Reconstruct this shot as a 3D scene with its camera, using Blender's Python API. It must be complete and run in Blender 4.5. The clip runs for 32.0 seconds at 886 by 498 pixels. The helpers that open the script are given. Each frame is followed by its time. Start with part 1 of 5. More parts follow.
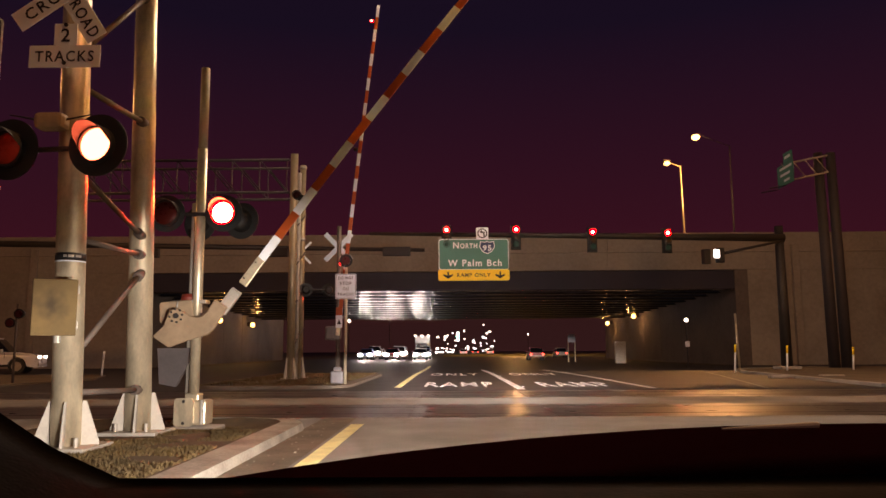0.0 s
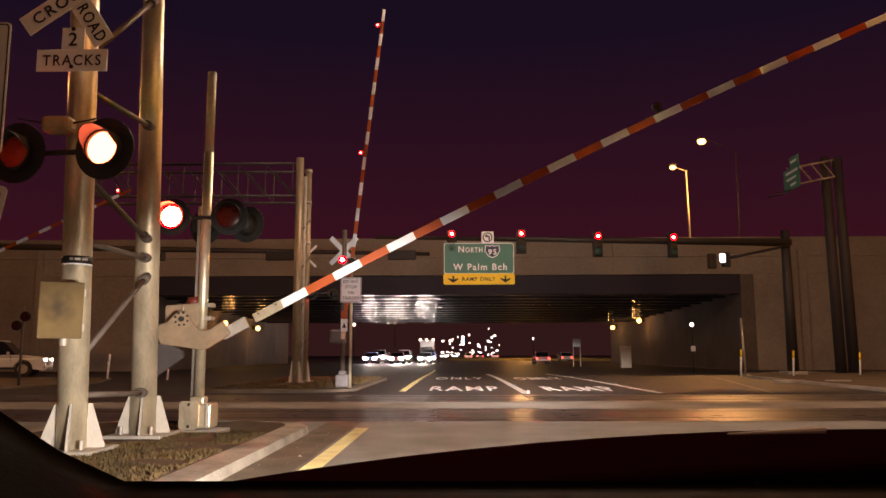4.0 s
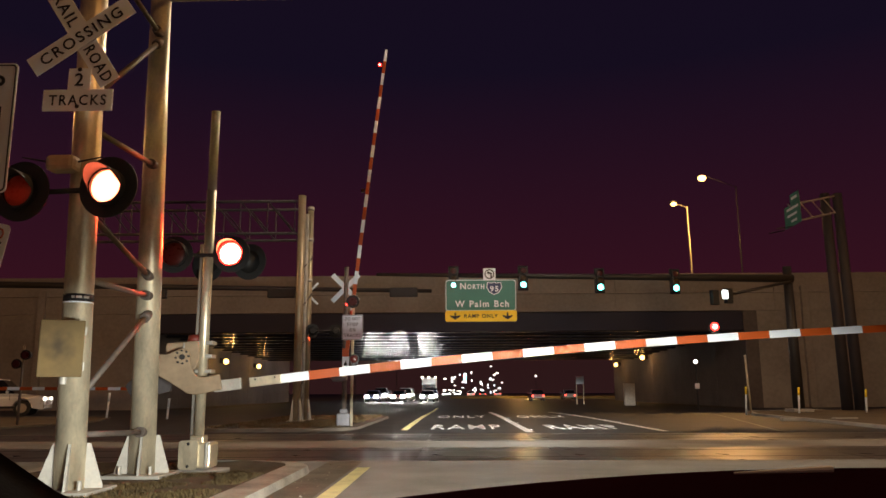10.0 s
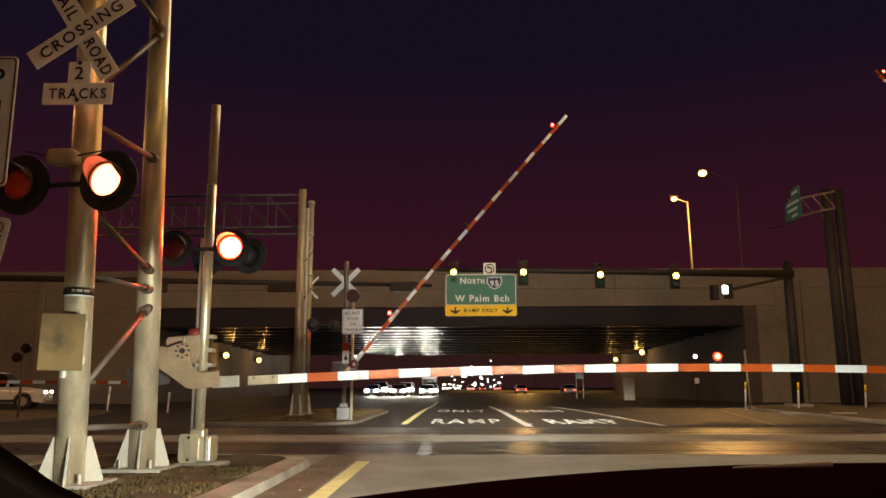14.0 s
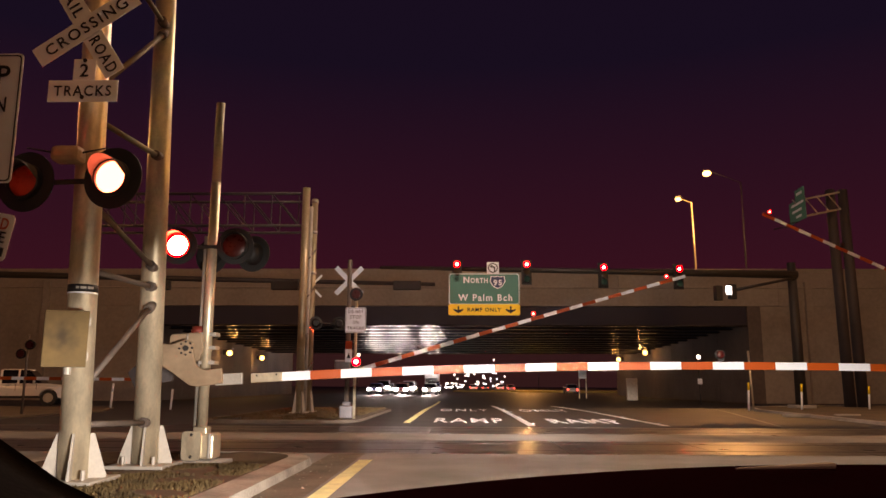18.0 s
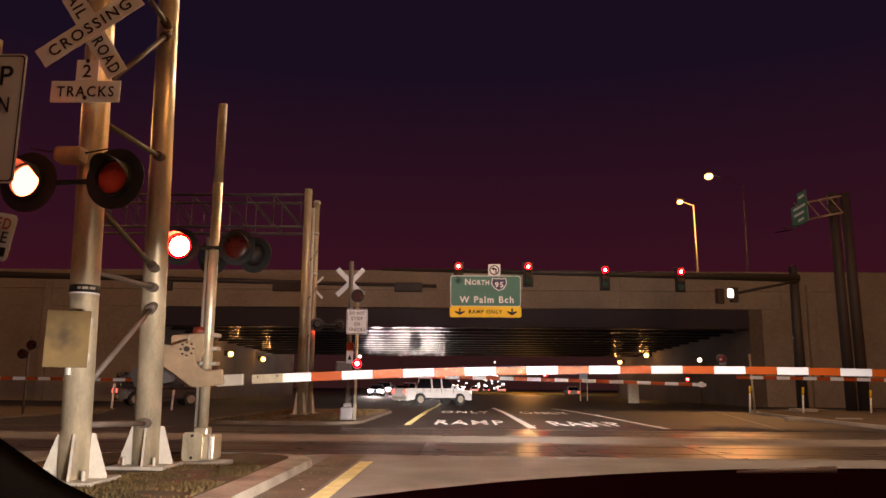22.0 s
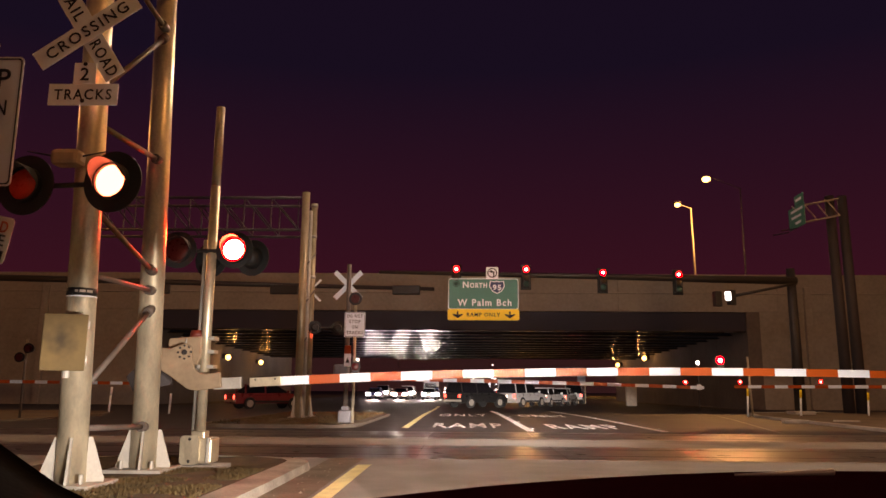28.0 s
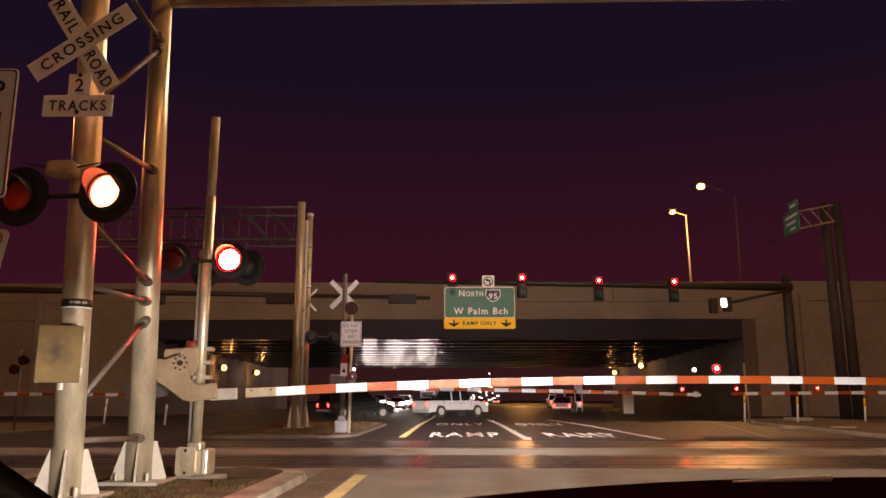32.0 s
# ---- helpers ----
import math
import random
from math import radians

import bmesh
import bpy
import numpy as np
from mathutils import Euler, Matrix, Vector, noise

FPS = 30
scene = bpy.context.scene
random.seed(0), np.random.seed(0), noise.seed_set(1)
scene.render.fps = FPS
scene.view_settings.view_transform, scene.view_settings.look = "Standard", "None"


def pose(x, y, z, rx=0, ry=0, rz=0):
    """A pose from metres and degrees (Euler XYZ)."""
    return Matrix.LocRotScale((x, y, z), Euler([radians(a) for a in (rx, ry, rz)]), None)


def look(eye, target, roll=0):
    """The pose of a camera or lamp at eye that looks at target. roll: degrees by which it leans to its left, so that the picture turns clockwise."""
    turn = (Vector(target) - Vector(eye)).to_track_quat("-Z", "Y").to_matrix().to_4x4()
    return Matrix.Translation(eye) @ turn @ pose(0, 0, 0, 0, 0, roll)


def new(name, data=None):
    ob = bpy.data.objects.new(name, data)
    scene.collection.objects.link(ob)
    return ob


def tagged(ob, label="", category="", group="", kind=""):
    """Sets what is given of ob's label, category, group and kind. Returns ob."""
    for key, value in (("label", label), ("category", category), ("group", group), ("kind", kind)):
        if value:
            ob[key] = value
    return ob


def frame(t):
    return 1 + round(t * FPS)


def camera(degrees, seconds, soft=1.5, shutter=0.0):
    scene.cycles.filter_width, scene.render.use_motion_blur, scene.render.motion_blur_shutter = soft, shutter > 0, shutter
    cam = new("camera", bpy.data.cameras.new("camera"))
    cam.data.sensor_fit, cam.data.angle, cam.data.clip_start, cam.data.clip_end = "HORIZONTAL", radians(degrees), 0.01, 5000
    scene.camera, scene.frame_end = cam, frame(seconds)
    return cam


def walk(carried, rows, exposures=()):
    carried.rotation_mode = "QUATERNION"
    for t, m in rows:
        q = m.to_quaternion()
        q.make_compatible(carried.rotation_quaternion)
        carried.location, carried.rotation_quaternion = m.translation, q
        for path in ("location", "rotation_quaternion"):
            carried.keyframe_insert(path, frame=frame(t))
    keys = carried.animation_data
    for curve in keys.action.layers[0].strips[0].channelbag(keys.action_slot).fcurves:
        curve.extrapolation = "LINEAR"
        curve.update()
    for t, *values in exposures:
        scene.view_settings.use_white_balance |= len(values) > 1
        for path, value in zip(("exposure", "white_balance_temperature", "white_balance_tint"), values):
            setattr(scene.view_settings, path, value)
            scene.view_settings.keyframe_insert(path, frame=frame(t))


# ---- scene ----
LENS = 60.3
cam = camera(LENS, 32.0)
PATH = [
    (0, (0.005, 0.018, 1.060), (-0.194, 19.843, 3.693), -0.31),
    (0.5, (0.005, 0.018, 1.060), (-0.237, 19.836, 3.740), -0.25),
    (1, (0.005, 0.018, 1.060), (-0.255, 19.833, 3.764), -0.24),
    (1.5, (0.005, 0.018, 1.060), (-0.246, 19.829, 3.789), -0.22),
    (2, (0.005, 0.018, 1.060), (-0.238, 19.829, 3.791), -0.25),
    (2.5, (0.005, 0.018, 1.060), (-0.239, 19.828, 3.796), -0.22),
    (3, (0.005, 0.018, 1.060), (-0.274, 19.833, 3.759), -0.19),
    (3.5, (0.005, 0.018, 1.060), (-0.308, 19.830, 3.775), -0.18),
    (5.5, (0.005, 0.018, 1.060), (-0.371, 19.817, 3.865), -0.03),
    (6, (0.005, 0.018, 1.060), (-0.381, 19.801, 3.971), -0.07),
    (6.5, (0.005, 0.018, 1.060), (-0.358, 19.758, 4.256), 0.03),
    (7, (0.005, 0.018, 1.060), (-0.359, 19.741, 4.354), 0.11),
    (7.5, (0.005, 0.018, 1.060), (-0.360, 19.704, 4.572), 0.03),
    (8, (0.005, 0.018, 1.060), (-0.373, 19.665, 4.784), -0.12),
    (8.5, (0.005, 0.018, 1.060), (-0.373, 19.683, 4.685), -0.24),
    (9, (0.005, 0.018, 1.060), (-0.372, 19.675, 4.729), -0.19),
    (9.5, (0.005, 0.018, 1.060), (-0.361, 19.674, 4.737), -0.25),
    (10, (0.005, 0.018, 1.060), (-0.370, 19.671, 4.750), -0.26),
    (10.5, (0.005, 0.018, 1.060), (-0.377, 19.672, 4.743), -0.24),
    (11, (0.005, 0.018, 1.060), (-0.393, 19.678, 4.713), -0.14),
    (11.5, (0.005, 0.018, 1.060), (-0.370, 19.690, 4.647), -0.08),
    (12, (0.005, 0.018, 1.060), (-0.384, 19.697, 4.606), -0.15),
    (12.5, (0.005, 0.018, 1.060), (-0.375, 19.694, 4.624), -0.15),
    (13, (0.005, 0.018, 1.060), (-0.379, 19.696, 4.616), -0.19),
    (13.5, (0.005, 0.018, 1.060), (-0.377, 19.700, 4.591), -0.15),
    (14, (0.005, 0.018, 1.060), (-0.376, 19.697, 4.608), -0.13),
    (14.5, (0.005, 0.018, 1.060), (-0.400, 19.694, 4.620), -0.14),
    (16.5, (0.005, 0.018, 1.060), (-0.459, 19.692, 4.626), 0.27),
    (17, (0.005, 0.018, 1.060), (-0.451, 19.692, 4.629), 0.25),
    (17.5, (0.005, 0.018, 1.060), (-0.480, 19.695, 4.609), 0.27),
    (18, (0.005, 0.018, 1.060), (-0.467, 19.700, 4.582), 0.23),
    (18.5, (0.005, 0.018, 1.060), (-0.463, 19.703, 4.563), 0.30),
    (19, (0.005, 0.018, 1.060), (-0.483, 19.703, 4.562), 0.37),
    (19.5, (0.005, 0.018, 1.060), (-0.507, 19.702, 4.565), 0.44),
    (20, (0.005, 0.018, 1.060), (-0.533, 19.705, 4.543), 0.50),
    (20.5, (0.005, 0.018, 1.060), (-0.521, 19.712, 4.506), 0.70),
    (21, (0.005, 0.018, 1.060), (-0.491, 19.706, 4.544), 0.57),
    (21.5, (0.005, 0.018, 1.060), (-0.493, 19.690, 4.635), 0.51),
    (22, (0.005, 0.018, 1.060), (-0.508, 19.690, 4.630), 0.49),
    (22.5, (0.005, 0.018, 1.060), (-0.508, 19.691, 4.627), 0.50),
    (23, (0.005, 0.018, 1.060), (-0.490, 19.693, 4.615), 0.52),
    (23.5, (0.005, 0.018, 1.060), (-0.483, 19.693, 4.620), 0.43),
    (24, (0.005, 0.018, 1.060), (-0.468, 19.693, 4.622), 0.47),
    (24.5, (0.005, 0.018, 1.060), (-0.467, 19.694, 4.614), 0.42),
    (25, (0.005, 0.018, 1.060), (-0.478, 19.693, 4.616), 0.43),
    (25.5, (0.005, 0.018, 1.060), (-0.467, 19.689, 4.640), 0.42),
    (27.5, (0.005, 0.018, 1.060), (-0.445, 19.681, 4.688), 0.43),
    (28, (0.005, 0.018, 1.060), (-0.452, 19.678, 4.705), 0.43),
    (28.5, (0.005, 0.018, 1.060), (-0.447, 19.681, 4.689), 0.38),
    (29, (0.005, 0.018, 1.060), (-0.426, 19.685, 4.666), 0.38),
    (29.5, (0.005, 0.018, 1.060), (-0.442, 19.671, 4.744), 0.39),
    (30, (0.005, 0.018, 1.060), (-0.431, 19.647, 4.869), 0.23),
    (30.5, (0.005, 0.018, 1.060), (-0.405, 19.629, 4.964), 0.10),
    (31, (0.005, 0.018, 1.060), (-0.380, 19.624, 4.990), 0.01),
    (31.5, (0.005, 0.018, 1.060), (-0.363, 19.629, 4.970), -0.02),
    (32, (0.005, 0.018, 1.060), (-0.342, 19.637, 4.931), -0.01),
]
walk(cam, [(t, look(eye, target, roll)) for t, eye, target, roll in PATH],
     [(0, 0.6, 7400, 33), (4.3, 0.6, 7400, 33), (4.7, 0.5, 6400, 15), (10.5, 0.5, 6400, 15), (10.7, 0.6, 7000, 9), (14.8, 0.6, 7000, 9), (15.0, 0.6, 7400, 33), (32, 0.6, 7400, 33)])

# ---- light ----
world = bpy.data.worlds.new("night_sky")
scene.world = world
world.use_nodes = True
_bg = world.node_tree.nodes["Background"]
_wt = world.node_tree
_tc, _sep, _rp = _wt.nodes.new("ShaderNodeTexCoord"), _wt.nodes.new("ShaderNodeSeparateXYZ"), _wt.nodes.new("ShaderNodeValToRGB")
_wt.links.new(_tc.outputs["Generated"], _sep.inputs[0])
_wt.links.new(_sep.outputs["Z"], _rp.inputs["Fac"])
_wt.links.new(_rp.outputs["Color"], _bg.inputs["Color"])
_rp.color_ramp.elements[0].position, _rp.color_ramp.elements[0].color = 0.0, (0.032, 0.0044, 0.0080, 1)
_rp.color_ramp.elements[1].position, _rp.color_ramp.elements[1].color = 0.40, (0.0052, 0.0030, 0.0088, 1)
_bg.inputs["Strength"].default_value = 1.0


def lamp(name, kind, at, power, color, size=0.3, target=None, angle=60, blend=0.6):
    d = bpy.data.lights.new(name, kind)
    d.energy, d.color = power, color
    if kind == "SPOT":
        d.spot_size, d.spot_blend, d.shadow_soft_size = radians(angle), blend, size
    elif kind == "AREA":
        d.size = size
    else:
        d.shadow_soft_size = size
    ob = new(name, d)
    ob.matrix_world = look(at, target) if target else pose(*at)
    return ob


SODIUM = (1.0, 0.52, 0.16)
# dipped headlights of the waiting car: wide and flat beams
for hx in (0.05, 1.30):
    beam = lamp("headlight_beam", "SPOT", (hx, 3.0, 0.65), 1000, (0.96, 1.0, 0.88), 0.08, (hx - 3.4, 20, -1.2), 50, 0.5)
    beam.scale = (3.3, 1.0, 1.0)
    reach = lamp("headlight_beam", "SPOT", (hx, 3.02, 0.66), 900, (0.94, 1.0, 0.92), 0.08, (hx, 40, 7.0), 15, 1.0)
    reach.scale = (2.8, 1.0, 1.0)
    far_pool = lamp("headlight_beam", "SPOT", (hx, 3.04, 0.66), 56000, (0.94, 1.0, 0.92), 0.08, (hx + 0.5, 30, 0.12), 6.2, 1.0)
    far_pool.scale = (4.6, 1.0, 1.0)
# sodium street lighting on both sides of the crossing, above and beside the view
lamp("assumed_street_light", "POINT", (6.0, -8.0, 11.0), 300, SODIUM, 0.4)
lamp("assumed_street_light", "POINT", (3.0, 5.0, 12.0), 750, SODIUM, 0.4)
lamp("assumed_street_light", "POINT", (25.0, 21.0, 13.0), 2600, SODIUM, 1.2)
lamp("assumed_street_light", "POINT", (-25.0, 25.0, 13.0), 1900, SODIUM, 0.4)
# an added lamp without a seen source, to brighten the overhead sign
lamp("assumed_street_light", "POINT", (3.0, 22.0, 15.5), 2800, (1.0, 0.82, 0.6), 0.5)
lamp("assumed_street_light", "POINT", (14.0, 165.0, 9.0), 6000, SODIUM, 0.5)
# headlights of the oncoming queue
for hx in (-4.2, -7.6, -11.0):
    lamp("queue_headlights", "SPOT", (hx, 97.0, 0.8), 950, (1.0, 0.95, 0.86), 0.6, (hx + 3.0, 50, 0.0), 60, 0.6)


# ---- materials ----
def mat(name, color, rough=0.6, metal=0.0, vary=0.25, scale=6.0, bump=0.15, fine=60.0, emit=None, power=0.0, spec=0.5, stretch=None, deep=0.02, gloss_vary=0.12):
    m = bpy.data.materials.new(name)
    m.use_nodes = True
    nt = m.node_tree
    b = nt.nodes["Principled BSDF"]
    b.inputs["Roughness"].default_value, b.inputs["Metallic"].default_value = rough, metal
    b.inputs["Specular IOR Level"].default_value = spec
    if emit:
        b.inputs["Base Color"].default_value = (*color, 1)
        b.inputs["Emission Color"].default_value = (*emit, 1)
        b.inputs["Emission Strength"].default_value = power
        return m
    tc = nt.nodes.new("ShaderNodeTexCoord")
    n1, n2 = nt.nodes.new("ShaderNodeTexNoise"), nt.nodes.new("ShaderNodeTexNoise")
    n1.inputs["Scale"].default_value, n2.inputs["Scale"].default_value = scale, fine
    n1.inputs["Detail"].default_value = 5
    grain = tc.outputs["Object"]
    if stretch:
        mp = nt.nodes.new("ShaderNodeMapping")
        mp.inputs["Scale"].default_value = stretch
        nt.links.new(grain, mp.inputs["Vector"])
        grain = mp.outputs["Vector"]
    for n in (n1, n2):
        nt.links.new(grain, n.inputs["Vector"])
    mixf = nt.nodes.new("ShaderNodeMath")
    mixf.operation = "MULTIPLY_ADD"
    nt.links.new(n1.outputs["Fac"], mixf.inputs[0])
    mixf.inputs[1].default_value = 0.7
    half = nt.nodes.new("ShaderNodeMath")
    half.operation = "MULTIPLY"
    nt.links.new(n2.outputs["Fac"], half.inputs[0])
    half.inputs[1].default_value = 0.3
    nt.links.new(half.outputs[0], mixf.inputs[2])
    ramp = nt.nodes.new("ShaderNodeValToRGB")
    ramp.color_ramp.elements[0].position, ramp.color_ramp.elements[1].position = 0.3, 0.7
    ramp.color_ramp.elements[0].color = (*[c * (1 - vary) for c in color], 1)
    ramp.color_ramp.elements[1].color = (*[min(1, c * (1 + vary)) for c in color], 1)
    nt.links.new(mixf.outputs[0], ramp.inputs["Fac"])
    nt.links.new(ramp.outputs["Color"], b.inputs["Base Color"])
    if bump:
        bp = nt.nodes.new("ShaderNodeBump")
        bp.inputs["Strength"].default_value, bp.inputs["Distance"].default_value = bump, deep
        nt.links.new(mixf.outputs[0], bp.inputs["Height"])
        nt.links.new(bp.outputs["Normal"], b.inputs["Normal"])
    rr = nt.nodes.new("ShaderNodeMapRange")
    rr.inputs["To Min"].default_value, rr.inputs["To Max"].default_value = max(0.03, rough - gloss_vary), min(1, rough + gloss_vary)
    nt.links.new(n1.outputs["Fac"], rr.inputs["Value"])
    nt.links.new(rr.outputs["Result"], b.inputs["Roughness"])
    return m


ASPHALT = mat("asphalt", (0.042, 0.040, 0.039), 0.58, 0, 0.4, 0.8, 1.0, 45, deep=0.005, spec=0.4)
PALE_ASPHALT = mat("worn_pale_asphalt", (0.205, 0.205, 0.185), 0.75, 0, 0.42, 0.9, 1.0, 45, deep=0.008, spec=0.3)
SLAB = mat("stained_slab", (0.24, 0.23, 0.205), 0.8, 0, 0.5, 0.7, 0.8, 30, deep=0.006, spec=0.25)
# grimy concrete, set darker still to carry the shade under the deck
ABUTMENT = mat("shaded_grimy_concrete", (0.15, 0.125, 0.11), 0.85, 0, 0.3, 0.3, 0.2, 4)
CONCRETE = mat("concrete", (0.33, 0.305, 0.27), 0.75, 0, 0.48, 0.9, 0.8, 40)
BRIDGE = mat("bridge_concrete", (0.34, 0.30, 0.25), 0.85, 0, 0.25, 0.25, 0.2, 4)
GIRDER = mat("girder_paint", (0.022, 0.022, 0.045), 0.6, 0, 0.2, 0.4, 0.1, 8)
FLANGE = mat("girder_flange", (0.03, 0.03, 0.032), 0.27, 0.6, 0.05, 0.4, 0.0, 8, gloss_vary=0.01)
BRACE_STEEL = mat("brace_steel", (0.11, 0.085, 0.07), 0.6, 0.2, 0.3, 5, 0.08, 40)
OLD_KERB = mat("grimy_kerb", (0.15, 0.125, 0.1), 0.85, 0, 0.4, 1.5, 0.8, 40)
COUNTER_STEEL = mat("brown_grey_steel", (0.085, 0.072, 0.072), 0.75, 0.1, 0.25, 3, 0.08, 30)
WEIGHT_STEEL = mat("dull_grey_steel", (0.15, 0.14, 0.145), 0.7, 0.1, 0.25, 3, 0.08, 30)
KERB_STONE = mat("worn_kerb", (0.32, 0.295, 0.25), 0.85, 0, 0.55, 1.6, 1.0, 34, deep=0.012)
COLUMN_STEEL = mat("weathered_steel", (0.035, 0.028, 0.03), 0.7, 0.1, 0.3, 2, 0.08, 40)
RUBBER = mat("crossing_rubber", (0.05, 0.044, 0.04), 0.31, 0, 0.3, 1.5, 0.12, 50, spec=0.6)
STEEL_RAIL = mat("rail_steel", (0.07, 0.055, 0.045), 0.75, 0.2, 0.2, 3, 0.05, 40)
GALV = mat("galvanised", (0.62, 0.54, 0.39), 0.38, 0.6, 0.26, 4.0, 0.12, 26, stretch=(1.6, 1.6, 0.7))
OLD_GALV = mat("old_galvanised", (0.36, 0.29, 0.19), 0.42, 0.5, 0.25, 3.0, 0.06, 30, stretch=(1.6, 1.6, 0.8))
GALV_DULL = mat("galvanised_dull", (0.42, 0.39, 0.34), 0.6, 0.4, 0.2, 4.0, 0.1, 40)
ALU_PAINT = mat("aluminium_paint", (0.45, 0.41, 0.34), 0.55, 0.3, 0.25, 5.0, 0.08, 40)
TAN_PAINT = mat("tan_paint", (0.30, 0.215, 0.135), 0.6, 0.0, 0.3, 2.2, 0.05, 14)
WHITE_SHEET = mat("white_sheeting", (0.80, 0.85, 0.90), 0.5, 0, 0.06, 3, 0.02, 50)
RED_SHEET = mat("red_sheeting", (0.43, 0.068, 0.003), 0.45, 0, 0.1, 3, 0.02, 50)
BLACK = mat("black_paint", (0.012, 0.012, 0.012), 0.6, 0, 0.2, 5, 0.05, 50)
HOOD = mat("weathered_black_visor", (0.05, 0.047, 0.045), 0.55, 0, 0.3, 6, 0.05, 50)
BLACK_METAL = mat("dark_steel", (0.03, 0.026, 0.024), 0.55, 0.2, 0.3, 3, 0.08, 40)
SIGN_GREEN = mat("green_sheeting", (0.05, 0.21, 0.165), 0.5, 0, 0.08, 2, 0.02, 40)
SIGN_YELLOW = mat("yellow_sheeting", (0.92, 0.66, 0.02), 0.5, 0, 0.06, 2, 0.02, 40)
ROAD_WHITE = mat("road_white", (0.8, 0.79, 0.76), 0.6, 0, 0.12, 4, 1.0, 60, deep=0.2)
ROAD_YELLOW = mat("road_yellow", (0.80, 0.82, 0.42), 0.6, 0, 0.25, 4, 1.0, 60, deep=0.05)
GRASS = mat("dry_grass", (0.075, 0.050, 0.024), 0.95, 0, 0.5, 2.5, 0.8, 60)
DIRT = mat("verge_soil", (0.11, 0.085, 0.055), 0.95, 0, 0.4, 0.6, 0.6, 20)
TYRE = mat("tyre_rubber", (0.02, 0.02, 0.02), 0.8, 0, 0.2, 8, 0.1, 60)
GLASS_DARK = mat("car_glass", (0.01, 0.01, 0.012), 0.08, 0, 0.05, 3, 0, 30)
RED_CAP = mat("faded_red_paint", (0.16, 0.022, 0.012), 0.55, 0, 0.25, 6, 0.08, 40)
RED_DARK = mat("unlit_red_lens", (0.55, 0.050, 0.022), 0.3, 0, 0.15, 12, 0.1, 60, spec=0.35)
RED_DIM = mat("unlit_signal_lens", (0.06, 0.006, 0.004), 0.3, 0, 0.1, 12, 0.05, 60)
AMBER_DARK = mat("unlit_amber_lens", (0.05, 0.025, 0.003), 0.3, 0, 0.1, 12, 0.05, 60)
GREEN_DARK = mat("unlit_green_lens", (0.01, 0.06, 0.045), 0.3, 0, 0.1, 12, 0.05, 60)
RED_LIT = mat("lit_red_lens", (0.3, 0.02, 0.01), emit=(1, 0.045, 0.017), power=260)
SIDE_LIT = mat("lit_lens_off_axis", (0.3, 0.02, 0.01), emit=(1, 0.15, 0.062), power=11)
RED_FAR = mat("lit_red_signal", (0.3, 0.02, 0.01), emit=(1, 0.0040, 0.0020), power=60)
RED_CORE = mat("lit_red_core", (0.3, 0.02, 0.01), emit=(1, 0.055, 0.035), power=70)
RED_TAIL = mat("tail_lamp_glow", (0.3, 0.02, 0.01), emit=(1, 0.05, 0.03), power=6)
AMBER_LIT = mat("lit_amber_lens", (0.3, 0.2, 0.01), emit=(1, 0.62, 0.05), power=14)
AMBER_CORE = mat("lit_amber_core", (0.3, 0.2, 0.01), emit=(1, 0.80, 0.25), power=30)
GREEN_CORE = mat("lit_green_core", (0.02, 0.3, 0.2), emit=(0.45, 1, 0.9), power=12)
GREEN_LIT = mat("lit_green_lens", (0.02, 0.3, 0.2), emit=(0.10, 1, 0.80), power=8)
WHITE_LIT = mat("lit_white_lens", (0.8, 0.8, 0.8), emit=(0.9, 1.0, 0.95), power=2.2)
HEAD_LIT = mat("headlamp_glow", (0.8, 0.8, 0.8), emit=(1.0, 0.97, 0.9), power=90)
HEAD_SOFT = mat("headlamp_soft_glow", (0.8, 0.8, 0.8), emit=(1.0, 0.9, 0.72), power=3)
HEAD_FAR = mat("distant_headlamp_glow", (0.8, 0.8, 0.8), emit=(1.0, 0.95, 0.85), power=14)
SODIUM_LIT = mat("sodium_lamp_glow", (0.8, 0.6, 0.3), emit=(1.0, 0.60, 0.15), power=4)


def stained(m, centre, radius, strength):
    """A sooty smudge of uneven outline laid into a paint."""
    nt = m.node_tree
    b = nt.nodes["Principled BSDF"]
    src = b.inputs["Base Color"].links[0].from_socket
    tc, n, v = nt.nodes.new("ShaderNodeTexCoord"), nt.nodes.new("ShaderNodeTexNoise"), nt.nodes.new("ShaderNodeVectorMath")
    n.inputs["Scale"].default_value = 7
    v.operation = "DISTANCE"
    v.inputs[1].default_value = centre
    nt.links.new(tc.outputs["Object"], v.inputs[0])
    nt.links.new(tc.outputs["Object"], n.inputs["Vector"])
    add = nt.nodes.new("ShaderNodeMath")
    add.operation = "MULTIPLY_ADD"
    nt.links.new(n.outputs["Fac"], add.inputs[0])
    add.inputs[1].default_value = radius * 1.4
    nt.links.new(v.outputs["Value"], add.inputs[2])
    mr = nt.nodes.new("ShaderNodeMapRange")
    mr.inputs["From Min"].default_value, mr.inputs["From Max"].default_value = radius * 0.8, radius * 2.0
    mr.inputs["To Min"].default_value, mr.inputs["To Max"].default_value = strength, 0.0
    nt.links.new(add.outputs[0], mr.inputs["Value"])
    mx = nt.nodes.new("ShaderNodeMixRGB")
    mx.inputs["Color2"].default_value = (0.03, 0.021, 0.012, 1)
    nt.links.new(mr.outputs["Result"], mx.inputs["Fac"])
    nt.links.new(src, mx.inputs["Color1"])
    nt.links.new(mx.outputs["Color"], b.inputs["Base Color"])
    return m


